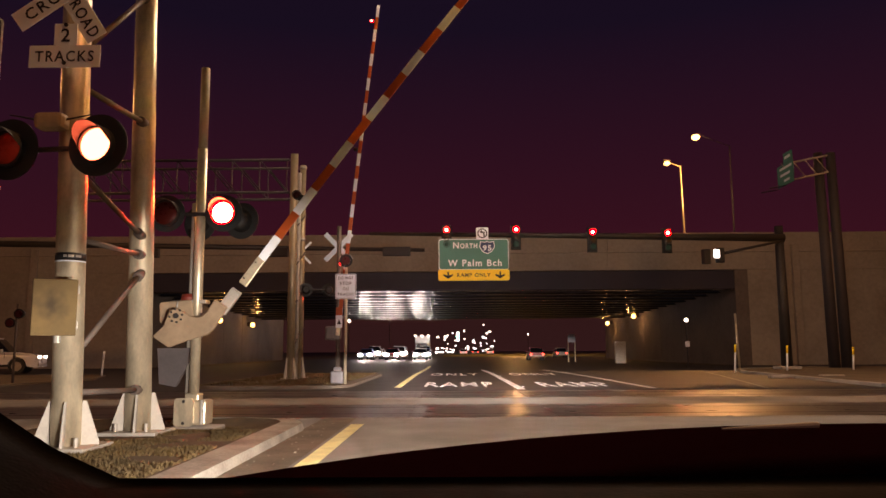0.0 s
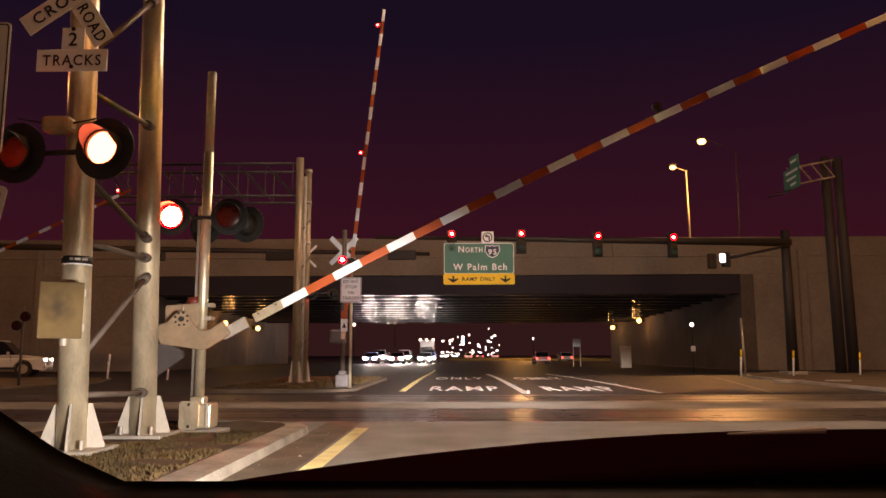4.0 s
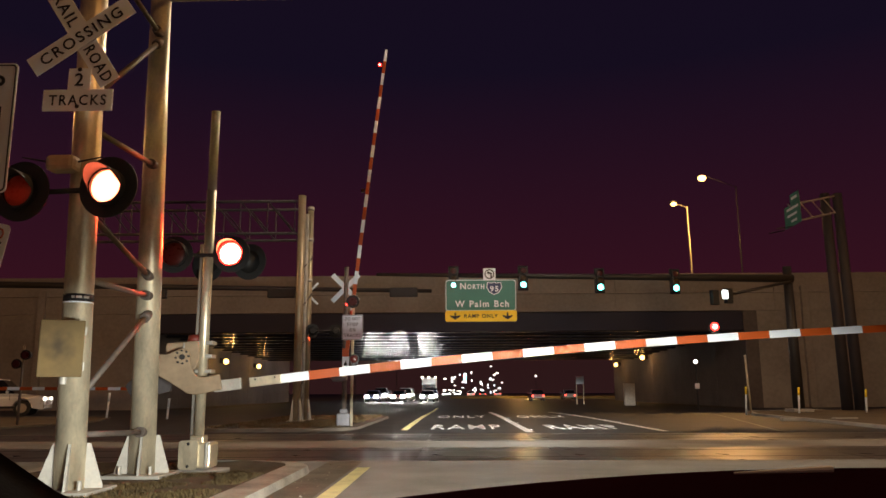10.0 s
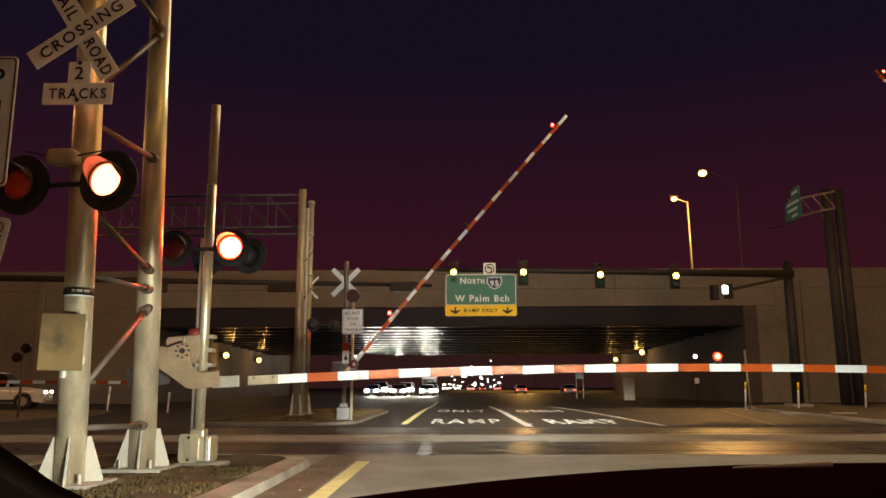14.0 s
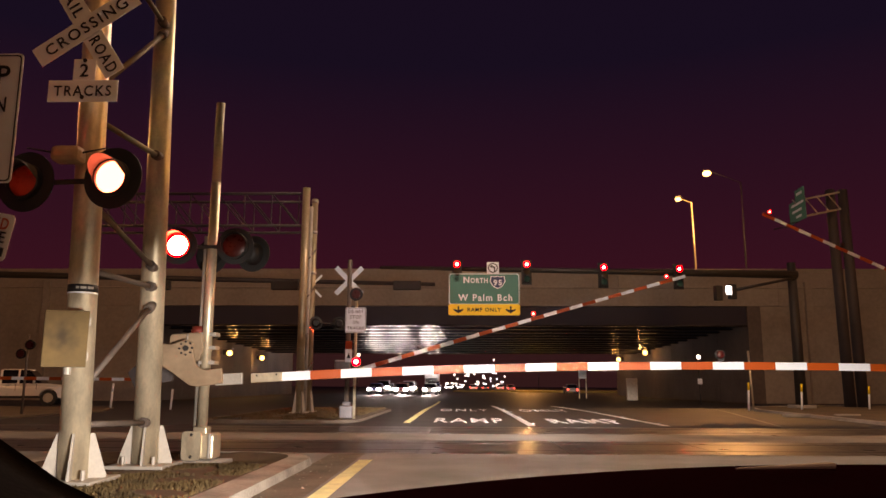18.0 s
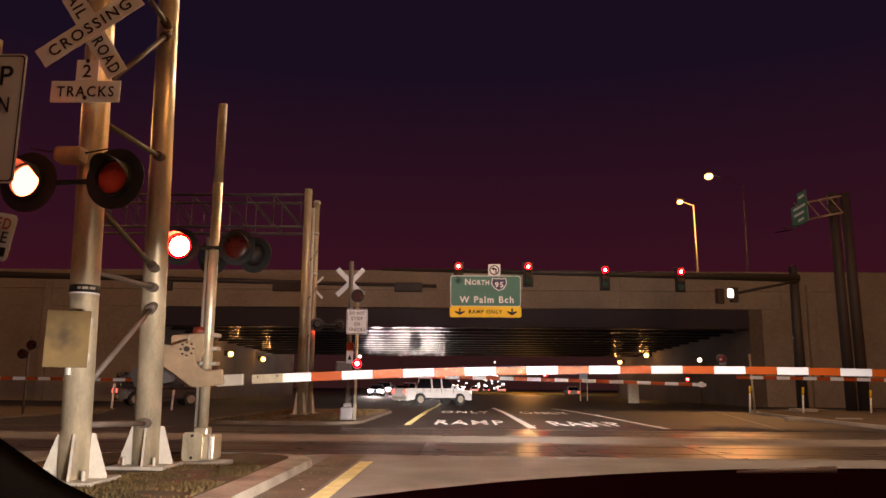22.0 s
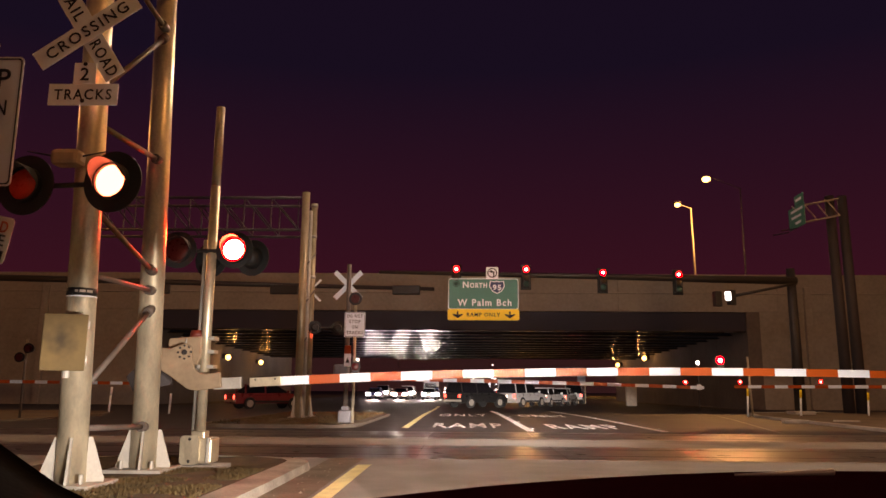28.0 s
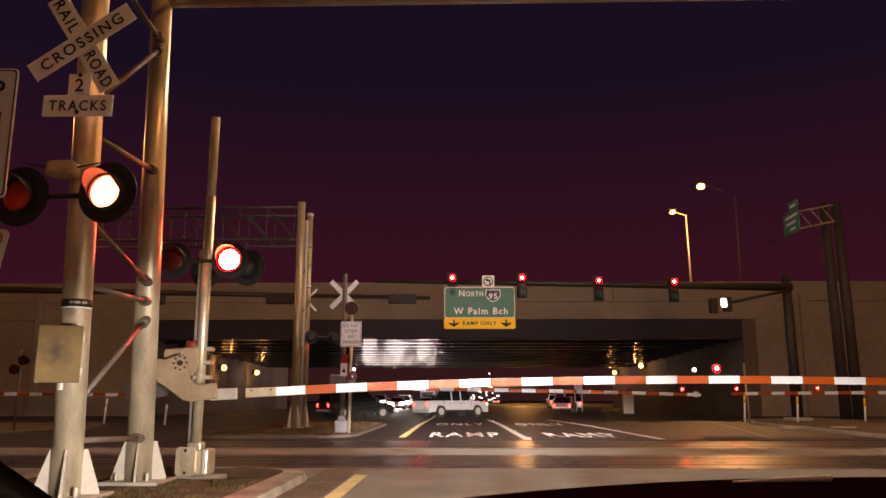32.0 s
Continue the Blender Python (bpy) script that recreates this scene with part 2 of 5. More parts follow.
BOX_PAINT = stained(mat("stained_tan_paint", (0.125, 0.082, 0.030), 0.85, 0.0, 0.3, 2.2, 0.05, 14), (-0.02, -0.11, 0.02), 0.13, 0.8)

# glass beads in the road paint and sand grains brighten the road at a low angle
for m_, w_, t_ in ((ROAD_WHITE, 1.0, (1, 1, 1)), (ROAD_YELLOW, 0.4, (1, 0.8, 0.35)), (ASPHALT, 0.0, (1, 0.93, 0.85)), (PALE_ASPHALT, 0.05, (1, 0.93, 0.85)), (CONCRETE, 0.12, (1, 0.93, 0.85))):
    b_ = m_.node_tree.nodes["Principled BSDF"]
    b_.inputs["Sheen Weight"].default_value, b_.inputs["Sheen Roughness"].default_value = w_, 0.25
    b_.inputs["Sheen Tint"].default_value = (*t_, 1)


# ---- mesh helpers ----
def bx(bm, x, y, z, sx, sy, sz, bev=0.0, turn=None):
    g = bmesh.ops.create_cube(bm, size=1.0)["verts"]
    m = Matrix.Translation((x, y, z)) @ (turn or Matrix()) @ Matrix.Diagonal((sx, sy, sz, 1))
    bmesh.ops.transform(bm, matrix=m, verts=g)
    if bev:
        es = list({e for v in g for e in v.link_edges})
        bmesh.ops.bevel(bm, geom=es, offset=bev, segments=2, affect="EDGES", profile=0.5)


def cyl(bm, p0, p1, r0, r1=None, seg=16):
    p0, p1 = Vector(p0), Vector(p1)
    d = p1 - p0
    m = Matrix.Translation((p0 + p1) / 2) @ d.to_track_quat("Z", "Y").to_matrix().to_4x4()
    bmesh.ops.create_cone(bm, cap_ends=True, segments=seg, radius1=r0, radius2=r0 if r1 is None else r1, depth=d.length, matrix=m)


def prism(bm, outline, y0, y1, plane="xz"):
    """A plate from an outline, thick between two depths."""
    def at(u, v, d):
        return (u, d, v) if plane == "xz" else ((d, u, v) if plane == "yz" else (u, v, d))
    a = [bm.verts.new(at(u, v, y0)) for u, v in outline]
    b = [bm.verts.new(at(u, v, y1)) for u, v in outline]
    n = len(outline)
    fs = [bm.faces.new(a), bm.faces.new(b[::-1])]
    for i in range(n):
        fs.append(bm.faces.new((a[i], b[i], b[(i + 1) % n], a[(i + 1) % n])))
    bmesh.ops.recalc_face_normals(bm, faces=fs)


def finish(name, bm, material, smooth=False):
    me = bpy.data.meshes.new(name)
    bm.to_mesh(me)
    bm.free()
    me.materials.append(material)
    if smooth:
        for p in me.polygons:
            p.use_smooth = len(p.vertices) <= 4
    return me


def part(name, bm, material, parent=None, label="", smooth=False, at=None):
    ob = new(name, finish(name, bm, material, smooth) if isinstance(bm, bmesh.types.BMesh) else bm)
    if parent:
        ob.parent = parent
    if at:
        ob.matrix_basis = at
    if label:
        ob["label"] = label
    return ob


def thing(name, m, label, category, group="", kind=""):
    ob = new(name)
    ob.empty_display_size = 0.1
    ob.matrix_basis = m
    return tagged(ob, label, category, group, kind)


def solid(name, build, material, label, category="", kind="", smooth=False, at=None, group=""):
    bm = bmesh.new()
    build(bm)
    ob = part(name, bm, material, None, "", smooth, at)
    return tagged(ob, label, category, group, kind)


def rounded(w, h, r, n=4):
    pts = []
    for cx, cy, a0 in ((w / 2 - r, h / 2 - r, 0), (-w / 2 + r, h / 2 - r, 90), (-w / 2 + r, -h / 2 + r, 180), (w / 2 - r, -h / 2 + r, 270)):
        for i in range(n + 1):
            a = radians(a0 + 90 * i / n)
            pts.append((cx + r * math.cos(a), cy + r * math.sin(a)))
    return pts


def letters(body, size, width=None, thick=0.002, bold=0.009):
    """Lettering as a mesh in the xz plane, facing -y, centred at the origin."""
    cu = bpy.data.curves.new("letters", "FONT")
    cu.body, cu.size, cu.extrude, cu.align_x, cu.align_y = body, size, thick, "CENTER", "CENTER"
    cu.space_character, cu.offset, cu.resolution_u = 1.22, size * bold, 3
    ob = new("letters", cu)
    me = bpy.data.meshes.new_from_object(ob.evaluated_get(bpy.context.evaluated_depsgraph_get()))
    bpy.data.objects.remove(ob)
    me.materials.clear()
    xs = [v.co.x for v in me.vertices]
    ys = [v.co.y for v in me.vertices]
    mid = Vector(((max(xs) + min(xs)) / 2, (max(ys) + min(ys)) / 2, 0))
    k = width / (max(xs) - min(xs)) if width else 1.0
    kh = size / (max(ys) - min(ys))
    me.transform(Matrix.Rotation(radians(90), 4, "X") @ Matrix.Diagonal((k, kh, 1, 1)) @ Matrix.Translation(-mid))
    return me


def word(name, body, height, width, material, parent, at, label="", bold=0.009):
    """A word, letter by letter."""
    bm = bmesh.new()
    me = letters(body, height, width, bold=bold)
    bm.from_mesh(me)
    bpy.data.meshes.remove(me)
    left = set(bm.verts)
    while left:
        stack = [left.pop()]
        island = set(stack)
        while stack:
            for e in stack.pop().link_edges:
                for v in e.verts:
                    if v in left:
                        left.discard(v)
                        island.add(v)
                        stack.append(v)
        index = {v: i for i, v in enumerate(island)}
        one = bpy.data.meshes.new("letter")
        faces = {f for v in island for f in v.link_faces}
        one.from_pydata([v.co[:] for v in index], [], [[index[v] for v in f.verts] for f in faces])
        one.materials.append(material)
        part("letter", one, None, parent, label, at=at)
    bm.free()


def drop_of(y):
    """The ground falls a little beyond the raised crossing."""
    s = min(1.0, max(0.0, (y - 30.0) / 25.0))
    return -0.15 * s * s * (3 - 2 * s)


def sheet(bm, x0, x1, y0, y1, z, nx=1, ny=1):
    vs = [[bm.verts.new((x0 + (x1 - x0) * i / nx, y0 + (y1 - y0) * j / ny, z + drop_of(y0 + (y1 - y0) * j / ny))) for i in range(nx + 1)] for j in range(ny + 1)]
    for j in range(ny):
        for i in range(nx):
            bm.faces.new((vs[j][i], vs[j][i + 1], vs[j + 1][i + 1], vs[j + 1][i]))


# ---- ground, road and tracks ----
solid("ground", lambda bm: (sheet(bm, -900, 900, -300, 20, -0.02), sheet(bm, -900, 900, 20, 70, -0.02, 1, 25), sheet(bm, -900, 900, 70, 2500, -0.02)), DIRT, "bare soil and sparse dry grass beside the road", "ground", "structure")


def _road(bm):
    sheet(bm, -20, 19, 20.5, 70, 0.0, 1, 25)
    sheet(bm, -20, 19, 70, 700, 0.0)
    sheet(bm, -140, -20, 36, 57, 0.0, 1, 10)
    sheet(bm, 19, 140, 46, 56, 0.0, 1, 10)


solid("road", lambda bm: sheet(bm, -20, 19, -60, 12.35, 0.0), PALE_ASPHALT, "worn pale road before the tracks", "road", "structure")
solid("road", _road, ASPHALT, "worn dark asphalt road running under the overpass", "road", "structure")
solid("crossing_slab", lambda bm: (bx(bm, -0.5, 16.45, -0.0565, 39, 2.25, 0.11), bx(bm, -0.5, 12.42, -0.0545, 39, 0.14, 0.106), bx(bm, -0.5, 20.45, -0.0545, 39, 0.14, 0.106)), SLAB, "pale concrete strip between the two tracks", "pavement", "structure")

for k, yc in enumerate((13.92, 18.95)):
    for dy in (-0.7175, 0.7175):
        solid("rail", lambda bm: bx(bm, 0, 0, 0, 160, 0.106, 0.15), STEEL_RAIL, "polished steel rail set into the level crossing", "rail", at=pose(0, yc + dy, -0.0765), group="rails of the crossing")

PANEL = {}
for yc in (13.92, 18.95):
    deck = thing("crossing_deck", pose(0, yc, 0), "dark rubber panels laid between and beside the rails", "crossing panels", kind="structure")
    for dy, w in ((0.0, 1.33), (-1.13, 0.72), (1.13, 0.72)):
        for i in range(16):
            key = (w, i % 2)
            if key not in PANEL:
                b = bmesh.new(); bx(b, 0, 0, 0, 2.425, w, 0.12)
                PANEL[key] = finish("panel", b, RUBBER)
            part("panel", PANEL[key], None, deck, at=pose(-19 + 2.44 * i, dy, -0.062 + 0.0003 * ((i * 7) % 3)))

# ---- median islands ----
def sag(y):
    """How far the worn turf of the near median lies below its kerb."""
    f = min(1.0, max(0.0, (y - 9.35) / 0.7)) * min(1.0, max(0.0, (11.5 - y) / 0.6))
    return 0.1 * f * f * (3 - 2 * f)


def island(x0, x1, y0, y1, z, kerb_label, stone):
    w, h = x1 - x0, y1 - y0
    r = min(w, h) * 0.3
    k = thing("median_kerb", pose((x0 + x1) / 2, (y0 + y1) / 2, 0), kerb_label, "kerb", kind="structure")
    outer, inner = rounded(w, h, r, 6), rounded(w - 0.66, h - 0.66, r * 0.8, 6)
    bm = bmesh.new()
    n = len(outer)
    lo = [bm.verts.new((a, b, -0.1)) for a, b in outer]
    hi = [bm.verts.new((a * 0.985, b * 0.99, z)) for a, b in outer]
    inn = [bm.verts.new((a, b, z + 0.01)) for a, b in inner]
    for i in range(n):
        j = (i + 1) % n
        bm.faces.new((lo[i], lo[j], hi[j], hi[i]))
        bm.faces.new((hi[i], hi[j], inn[j], inn[i]))
    part("kerb_stone", bm, stone, k)
    bm = bmesh.new()
    yc = (y0 + y1) / 2
    edge = sorted({max(b for _, b in inner) - 0.001, -max(b for _, b in inner) + 0.001, *[4.0 * q - h / 2 for q in range(1, int(h / 4))], *[h / 2 - 0.35 - 0.2 * q for q in range(12)]})
    rows_ = []
    for b in edge:
        half = w / 2 - 0.33 - max(0.0, r * 0.8 - math.sqrt(max(0.0, (r * 0.8) ** 2 - max(0.0, abs(b) - (h / 2 - 0.33 - r * 0.8)) ** 2)))
        rows_.append([bm.verts.new((half * (2 * q / 10 - 1), b, z + 0.006 - sag(yc + b) * (1 - abs(2 * q / 10 - 1) ** 4))) for q in range(11)])
    for ra, rb in zip(rows_, rows_[1:]):
        for q in range(10):
            bm.faces.new((ra[q], ra[q + 1], rb[q + 1], rb[q]))
    part("turf", bm, GRASS, k, "dry patchy grass", True)
    return k


island(-5.6, -1.98, -30, 11.65, 0.10, "rounded concrete kerb round a grassy median", KERB_STONE)
island(-7.6, -2.9, 21.6, 34.0, 0.08, "concrete kerb round the far median", OLD_KERB)

def _plate(bm, pts, z0, z1):
    prism(bm, pts, z0, z1, "xy")


solid("verge", lambda bm: _plate(bm, [(12.0, 21.4), (13.0, 34), (14.5, 39.0), (22, 42.5), (90, 43), (90, 21.4)], -0.3, 0.07), DIRT, "dark soil verge behind a low kerb", "verge", "structure")
solid("verge", lambda bm: _plate(bm, [(-90, 21.4), (-14.5, 21.4), (-13.5, 29), (-15.5, 34.5), (-90, 35.2)], -0.3, 0.06), DIRT, "dark soil verge at the corner", "verge", "structure")
solid("verge_kerb", lambda bm: [bx(bm, (x0 + x1) / 2, (y0 + y1) / 2, 0.0, math.dist((x0, y0), (x1, y1)), 0.18, 0.2, 0.02, Matrix.Rotation(math.atan2(y1 - y0, x1 - x0), 4, "Z")) for x0, y0, x1, y1 in ((11.9, 21.4, 12.9, 34), (12.9, 34, 14.4, 39.0), (14.4, 39.0, 22, 42.6))], CONCRETE, "low concrete kerb along the verge", "kerb", "structure")


def tufts(name, seed, count, x0, x1, y0, y1, top, h, label):
    r = random.Random(seed)
    vs, fs = [], []
    for _ in range(count):
        x, y = r.uniform(x0, x1), r.uniform(y0, y1)
        if noise.noise((x * 1.3, y * 1.3, seed)) < -0.08:
            continue
        a, hh, w = r.uniform(0, math.pi), h * r.uniform(0.4, 1.3), r.uniform(0.006, 0.012)
        lx, ly = r.uniform(-0.5, 0.5) * hh, r.uniform(-0.5, 0.5) * hh
        n = len(vs)
        z = top - sag(y)
        vs += [(x - w * math.cos(a), y - w * math.sin(a), z), (x + w * math.cos(a), y + w * math.sin(a), z), (x + lx, y + ly, z + hh)]
        fs.append((n, n + 1, n + 2))
    me = bpy.data.meshes.new(name)
    me.from_pydata(vs, [], fs)
    me.materials.append(GRASS_BLADE)
    return tagged(new(name, me), label, "grass", kind="stuff")


GRASS_BLADE = mat("grass_blade", (0.10, 0.066, 0.024), 0.9, 0, 0.6, 1.6, 0, 40)
tufts("grass", 3, 46000, -5.2, -2.34, 4.5, 11.3, 0.105, 0.03, "short dry grass on the median")
tufts("grass", 5, 9000, -7.3, -3.2, 21.9, 33.5, 0.085, 0.07, "short dry grass on the far median")

GUTTER = mat("gutter_dirt", (0.15, 0.13, 0.095), 0.9, 0, 0.45, 2.2, 1.0, 30)
solid("gutter", lambda bm: sheet(bm, -2.02, -1.5, -10, 12.3, 0.004), GUTTER, "dirty gutter between the kerb and the edge line", "gutter", "structure")


def _litter(bm):
    r = random.Random(21)
    for _ in range(34):
        y = 6.5 + 5.3 * r.random() ** 0.8
        x = -1.6 - 0.6 * r.random()
        a, q = r.uniform(0, 6.28), r.uniform(0.006, 0.02)
        bm.faces.new([bm.verts.new((x + q * math.cos(a + k) * r.uniform(0.5, 1.3), y + q * math.sin(a + k) * r.uniform(0.5, 1.3), 0.008 + r.uniform(0, 0.02))) for k in (0, 1.7, 3.1, 4.6)])


solid("litter", _litter, mat("paper_scrap", (0.4, 0.36, 0.28), 0.8), "pale scraps of litter and dry leaves in the gutter", "litter", "stuff")

# ---- road markings ----
def stripe(x0, y0, x1, y1, w, material, name, label):
    def build(bm):
        n = 12
        vs = []
        for i in range(n + 1):
            t = i / n
            x, y = x0 + (x1 - x0) * t, y0 + (y1 - y0) * t
            vs.append((bm.verts.new((x - w / 2, y, 0.006 + drop_of(y))), bm.verts.new((x + w / 2, y, 0.006 + drop_of(y)))))
        for a, b in zip(vs, vs[1:]):
            bm.faces.new((a[0], a[1], b[1], b[0]))
    return solid(name, build, material, label, "road marking", "structure")


stripe(-1.36, 4.0, -1.36, 11.3, 0.19, ROAD_YELLOW, "edge_line", "worn yellow edge line beside the median")
stripe(-1.55, 22.2, -1.62, 60, 0.2, ROAD_YELLOW, "edge_line", "yellow edge line beyond the tracks")
stripe(1.9, 20.9, 1.8, 45, 0.22, ROAD_WHITE, "lane_line", "solid white lane line")
stripe(5.55, 21.2, 5.2, 45, 0.22, ROAD_WHITE, "lane_line", "solid white lane line")
stripe(8.5, 20.8, 12.3, 38.0, 0.1, PALE_ASPHALT, "edge_line", "faded edge line along the verge")
for wx, wy, body in ((0.25, 24.2, "RAMP"), (3.75, 24.0, "RAMP"), (0.15, 34.5, "ONLY"), (3.6, 34.3, "ONLY")):
    me = letters(body, 2.9, 2.1)
    me.transform(Matrix.Rotation(radians(-90), 4, "X"))
    me.materials.append(ROAD_WHITE)
    ob = part("road_word", me, None, at=pose(wx, wy, 0.006 + drop_of(wy)))
    tagged(ob, "white lane-use word painted on asphalt", "road marking", kind="structure")

for x_, y0_, x1_, y1_ in ((1.9, 20.9, 1.8, 45), (5.55, 21.2, 5.2, 45)):
    for q_ in range(5):
        f_ = (q_ + 0.3) / 5
        y_ = y0_ + (y1_ - y0_) * f_
        st = thing("road_stud", pose(x_ + (x1_ - x_) * f_ + 0.17, y_, drop_of(y_)), "raised reflective road stud beside the lane line", "road stud", "road studs along the lane lines")
        b_ = bmesh.new(); bx(b_, 0, 0, 0.008, 0.09, 0.09, 0.016, 0.005); part("body", b_, SLAB, st)
        b_ = bmesh.new(); bx(b_, 0, -0.046, 0.008, 0.04, 0.006, 0.01); part("reflector", b_, WHITE_SHEET, st)
for x_, w_ in ((11.95, 1.0), (13.7, 0.85)):
    solid("kerb_end", lambda bm: bx(bm, x_, 28.0, 0.05, w_, 0.3, 0.14, 0.04), CONCRETE, "short stained kerb end on the verge", "kerb", "structure")


# ---- crossing furniture ----
def finned_pole(parent, x, y, z0, z1, r, fin_h=0.62, fin_w=0.17, label="", lean=0.0, taper=0.97, turn=45, metal=GALV):
    bm = bmesh.new()
    cyl(bm, (x, y, z0), (x + lean * (z1 - z0), y, z1), r, r * taper, 28)
    part("pole", bm, metal, parent, label, True)
    bm = bmesh.new()
    bx(bm, x, y, z0 + 0.02, 2 * (r + fin_w) + 0.06, 2 * (r + fin_w) + 0.06, 0.04, 0.006)
    part("base_plate", bm, GALV_DULL, parent)
    for k in range(4):
        a = radians(turn + 90 * k)
        bm = bmesh.new()
        prism(bm, [(r - 0.01, 0.04), (r + fin_w, 0.04), (r + fin_w, 0.07), (r + 0.028, fin_h), (r - 0.01, fin_h)], -0.012, 0.012)
        part("base_fin", bm, GALV_DULL, parent, at=pose(x, y, z0, 0, 0, math.degrees(a)))
        bm = bmesh.new()
        cyl(bm, (x + (r + fin_w * 0.7) * math.cos(a + 0.5), y + (r + fin_w * 0.7) * math.sin(a + 0.5), z0 + 0.04), (x + (r + fin_w * 0.7) * math.cos(a + 0.5), y + (r + fin_w * 0.7) * math.sin(a + 0.5), z0 + 0.13), 0.022, None, 8)
        part("anchor_bolt", bm, GALV_DULL, parent)


def brace(parent, a, b, r=0.031, flat=True):
    bm = bmesh.new()
    cyl(bm, a, b, r, None, 12)
    part("brace", bm, BRACE_STEEL, parent, smooth=True)
    if flat:
        bm = bmesh.new()
        d = (Vector(a) - Vector(b)).normalized()
        cyl(bm, Vector(b) - d * 0.05, Vector(b) + d * 0.07, r * 1.9, None, 12)
        part("brace_clamp", bm, BRACE_STEEL, parent, smooth=True)


Z0 = 0.11
P1, P2 = (-3.81, 7.7), (-3.69, 9.15)
LEAN_1, LEAN_2 = -0.031, -0.025
cant = thing("signal_cantilever", pose(0, 0, 0), "tall galvanised two-legged cantilever on the median", "signal structure")
finned_pole(cant, *P1, Z0, 7.6, 0.143, 0.47, 0.16, "", LEAN_1, turn=18)
finned_pole(cant, *P2, Z0, 7.6, 0.15, 0.47, 0.15, "", LEAN_2, 0.8, turn=14)
for za, zb in ((0.66, 0.62), (1.1, 1.97), (2.21, 2.21), (2.87, 2.45), (3.83, 3.84), (4.31, 5.45), (5.9, 5.6)):
    brace(cant, (P1[0] + 0.08 + LEAN_1 * za, P1[1] + 0.1, za), (P2[0] + 0.04 + LEAN_2 * zb, P2[1] - 0.13, zb))
for zc in (6.17, 7.4):
    for (px, py) in (P1, P2):
        bm = bmesh.new()
        cyl(bm, (px - 0.22, py, zc), (px + 10.5, py, zc + 0.05), 0.07, None, 14)
        part("truss_chord", bm, ALU_PAINT, cant, smooth=True)
for i in range(11):
    x = P2[0] + 1.0 * i
    for (a, b) in (((x, P2[1], 6.17), (x + 1.0, P2[1], 7.42)), ((x, P1[1], 6.17), (x + 1.0, P1[1], 7.42)), ((x, P1[1], 6.17), (x + 0.1, P2[1], 6.17))):
        bm = bmesh.new()
        cyl(bm, a, b, 0.03, None, 8)
        part("truss_web", bm, ALU_PAINT, cant, smooth=True)
BAND_X = P1[0] + LEAN_1 * 1.9
bm = bmesh.new()
cyl(bm, (BAND_X, P1[1], 1.98), (BAND_X, P1[1], 2.055), 0.146, None, 28)
part("id_band", bm, BLACK, cant, "black band with a pale marker", True)
bm = bmesh.new()
cyl(bm, (BAND_X, P1[1], 1.962), (BAND_X, P1[1], 1.978), 0.1455, None, 28)
part("id_bar", bm, WHITE_SHEET, cant, "thin white line under the band", True)
for a_ in (-0.35, -0.05, 0.12, 0.42, 0.6):
    bm = bmesh.new(); bx(bm, BAND_X + 0.148 * math.sin(a_ + 0.45), P1[1] - 0.148 * math.cos(a_ + 0.45), 2.02, 0.03, 0.006, 0.025, 0, Matrix.Rotation(a_ + 0.45, 4, "Z")); part("id_bar", bm, GALV_DULL, cant)

jb = thing("junction_box", pose(-3.85, 7.42, 1.49, 0, 0, 24), "beige painted steel junction box strapped to the pole", "electrical box")
bm = bmesh.new(); bx(bm, 0, 0, 0, 0.37, 0.2, 0.52, 0.012); part("body", bm, BOX_PAINT, jb)
bm = bmesh.new(); bx(bm, 0, -0.11, 0, 0.39, 0.022, 0.545, 0.008); part("door", bm, BOX_PAINT, jb)
for dz in (-0.17, 0.17):
    bm = bmesh.new(); cyl(bm, (0.2, -0.1, dz - 0.04), (0.2, -0.1, dz + 0.04), 0.013, None, 8); part("hinge", bm, GALV_DULL, jb)
bm = bmesh.new(); cyl(bm, (0.03, 0.02, -0.34), (0.03, 0.02, -0.25), 0.035, None, 10); part("conduit", bm, GALV_DULL, jb)


def blade(name, words, L, W, ang, y, parent, mt=WHITE_SHEET):
    bm = bmesh.new()
    bx(bm, 0, 0, 0, L, 0.012, W, 0.003)
    b = part(name, bm, mt, parent, "white crossbuck blade", at=pose(0, y, 0, 0, -ang, 0))
    return b


xb = thing("crossbuck_sign", pose(-3.93, 7.42, 4.76, 0, 0, 0), "white railroad crossbuck with black lettering on the pole", "road sign")
b1 = blade("blade", "", 1.22, 0.225, 35.5, 0.0, xb)
word("lettering", "CROSSING", 0.125, 0.98, BLACK, b1, pose(0, -0.009, 0))
b2 = blade("blade", "", 1.22, 0.225, -57, 0.016, xb)
word("lettering", "RAIL", 0.125, 0.40, BLACK, b2, pose(-0.36, -0.009, 0))
word("lettering", "ROAD", 0.125, 0.44, BLACK, b2, pose(0.36, -0.009, 0))

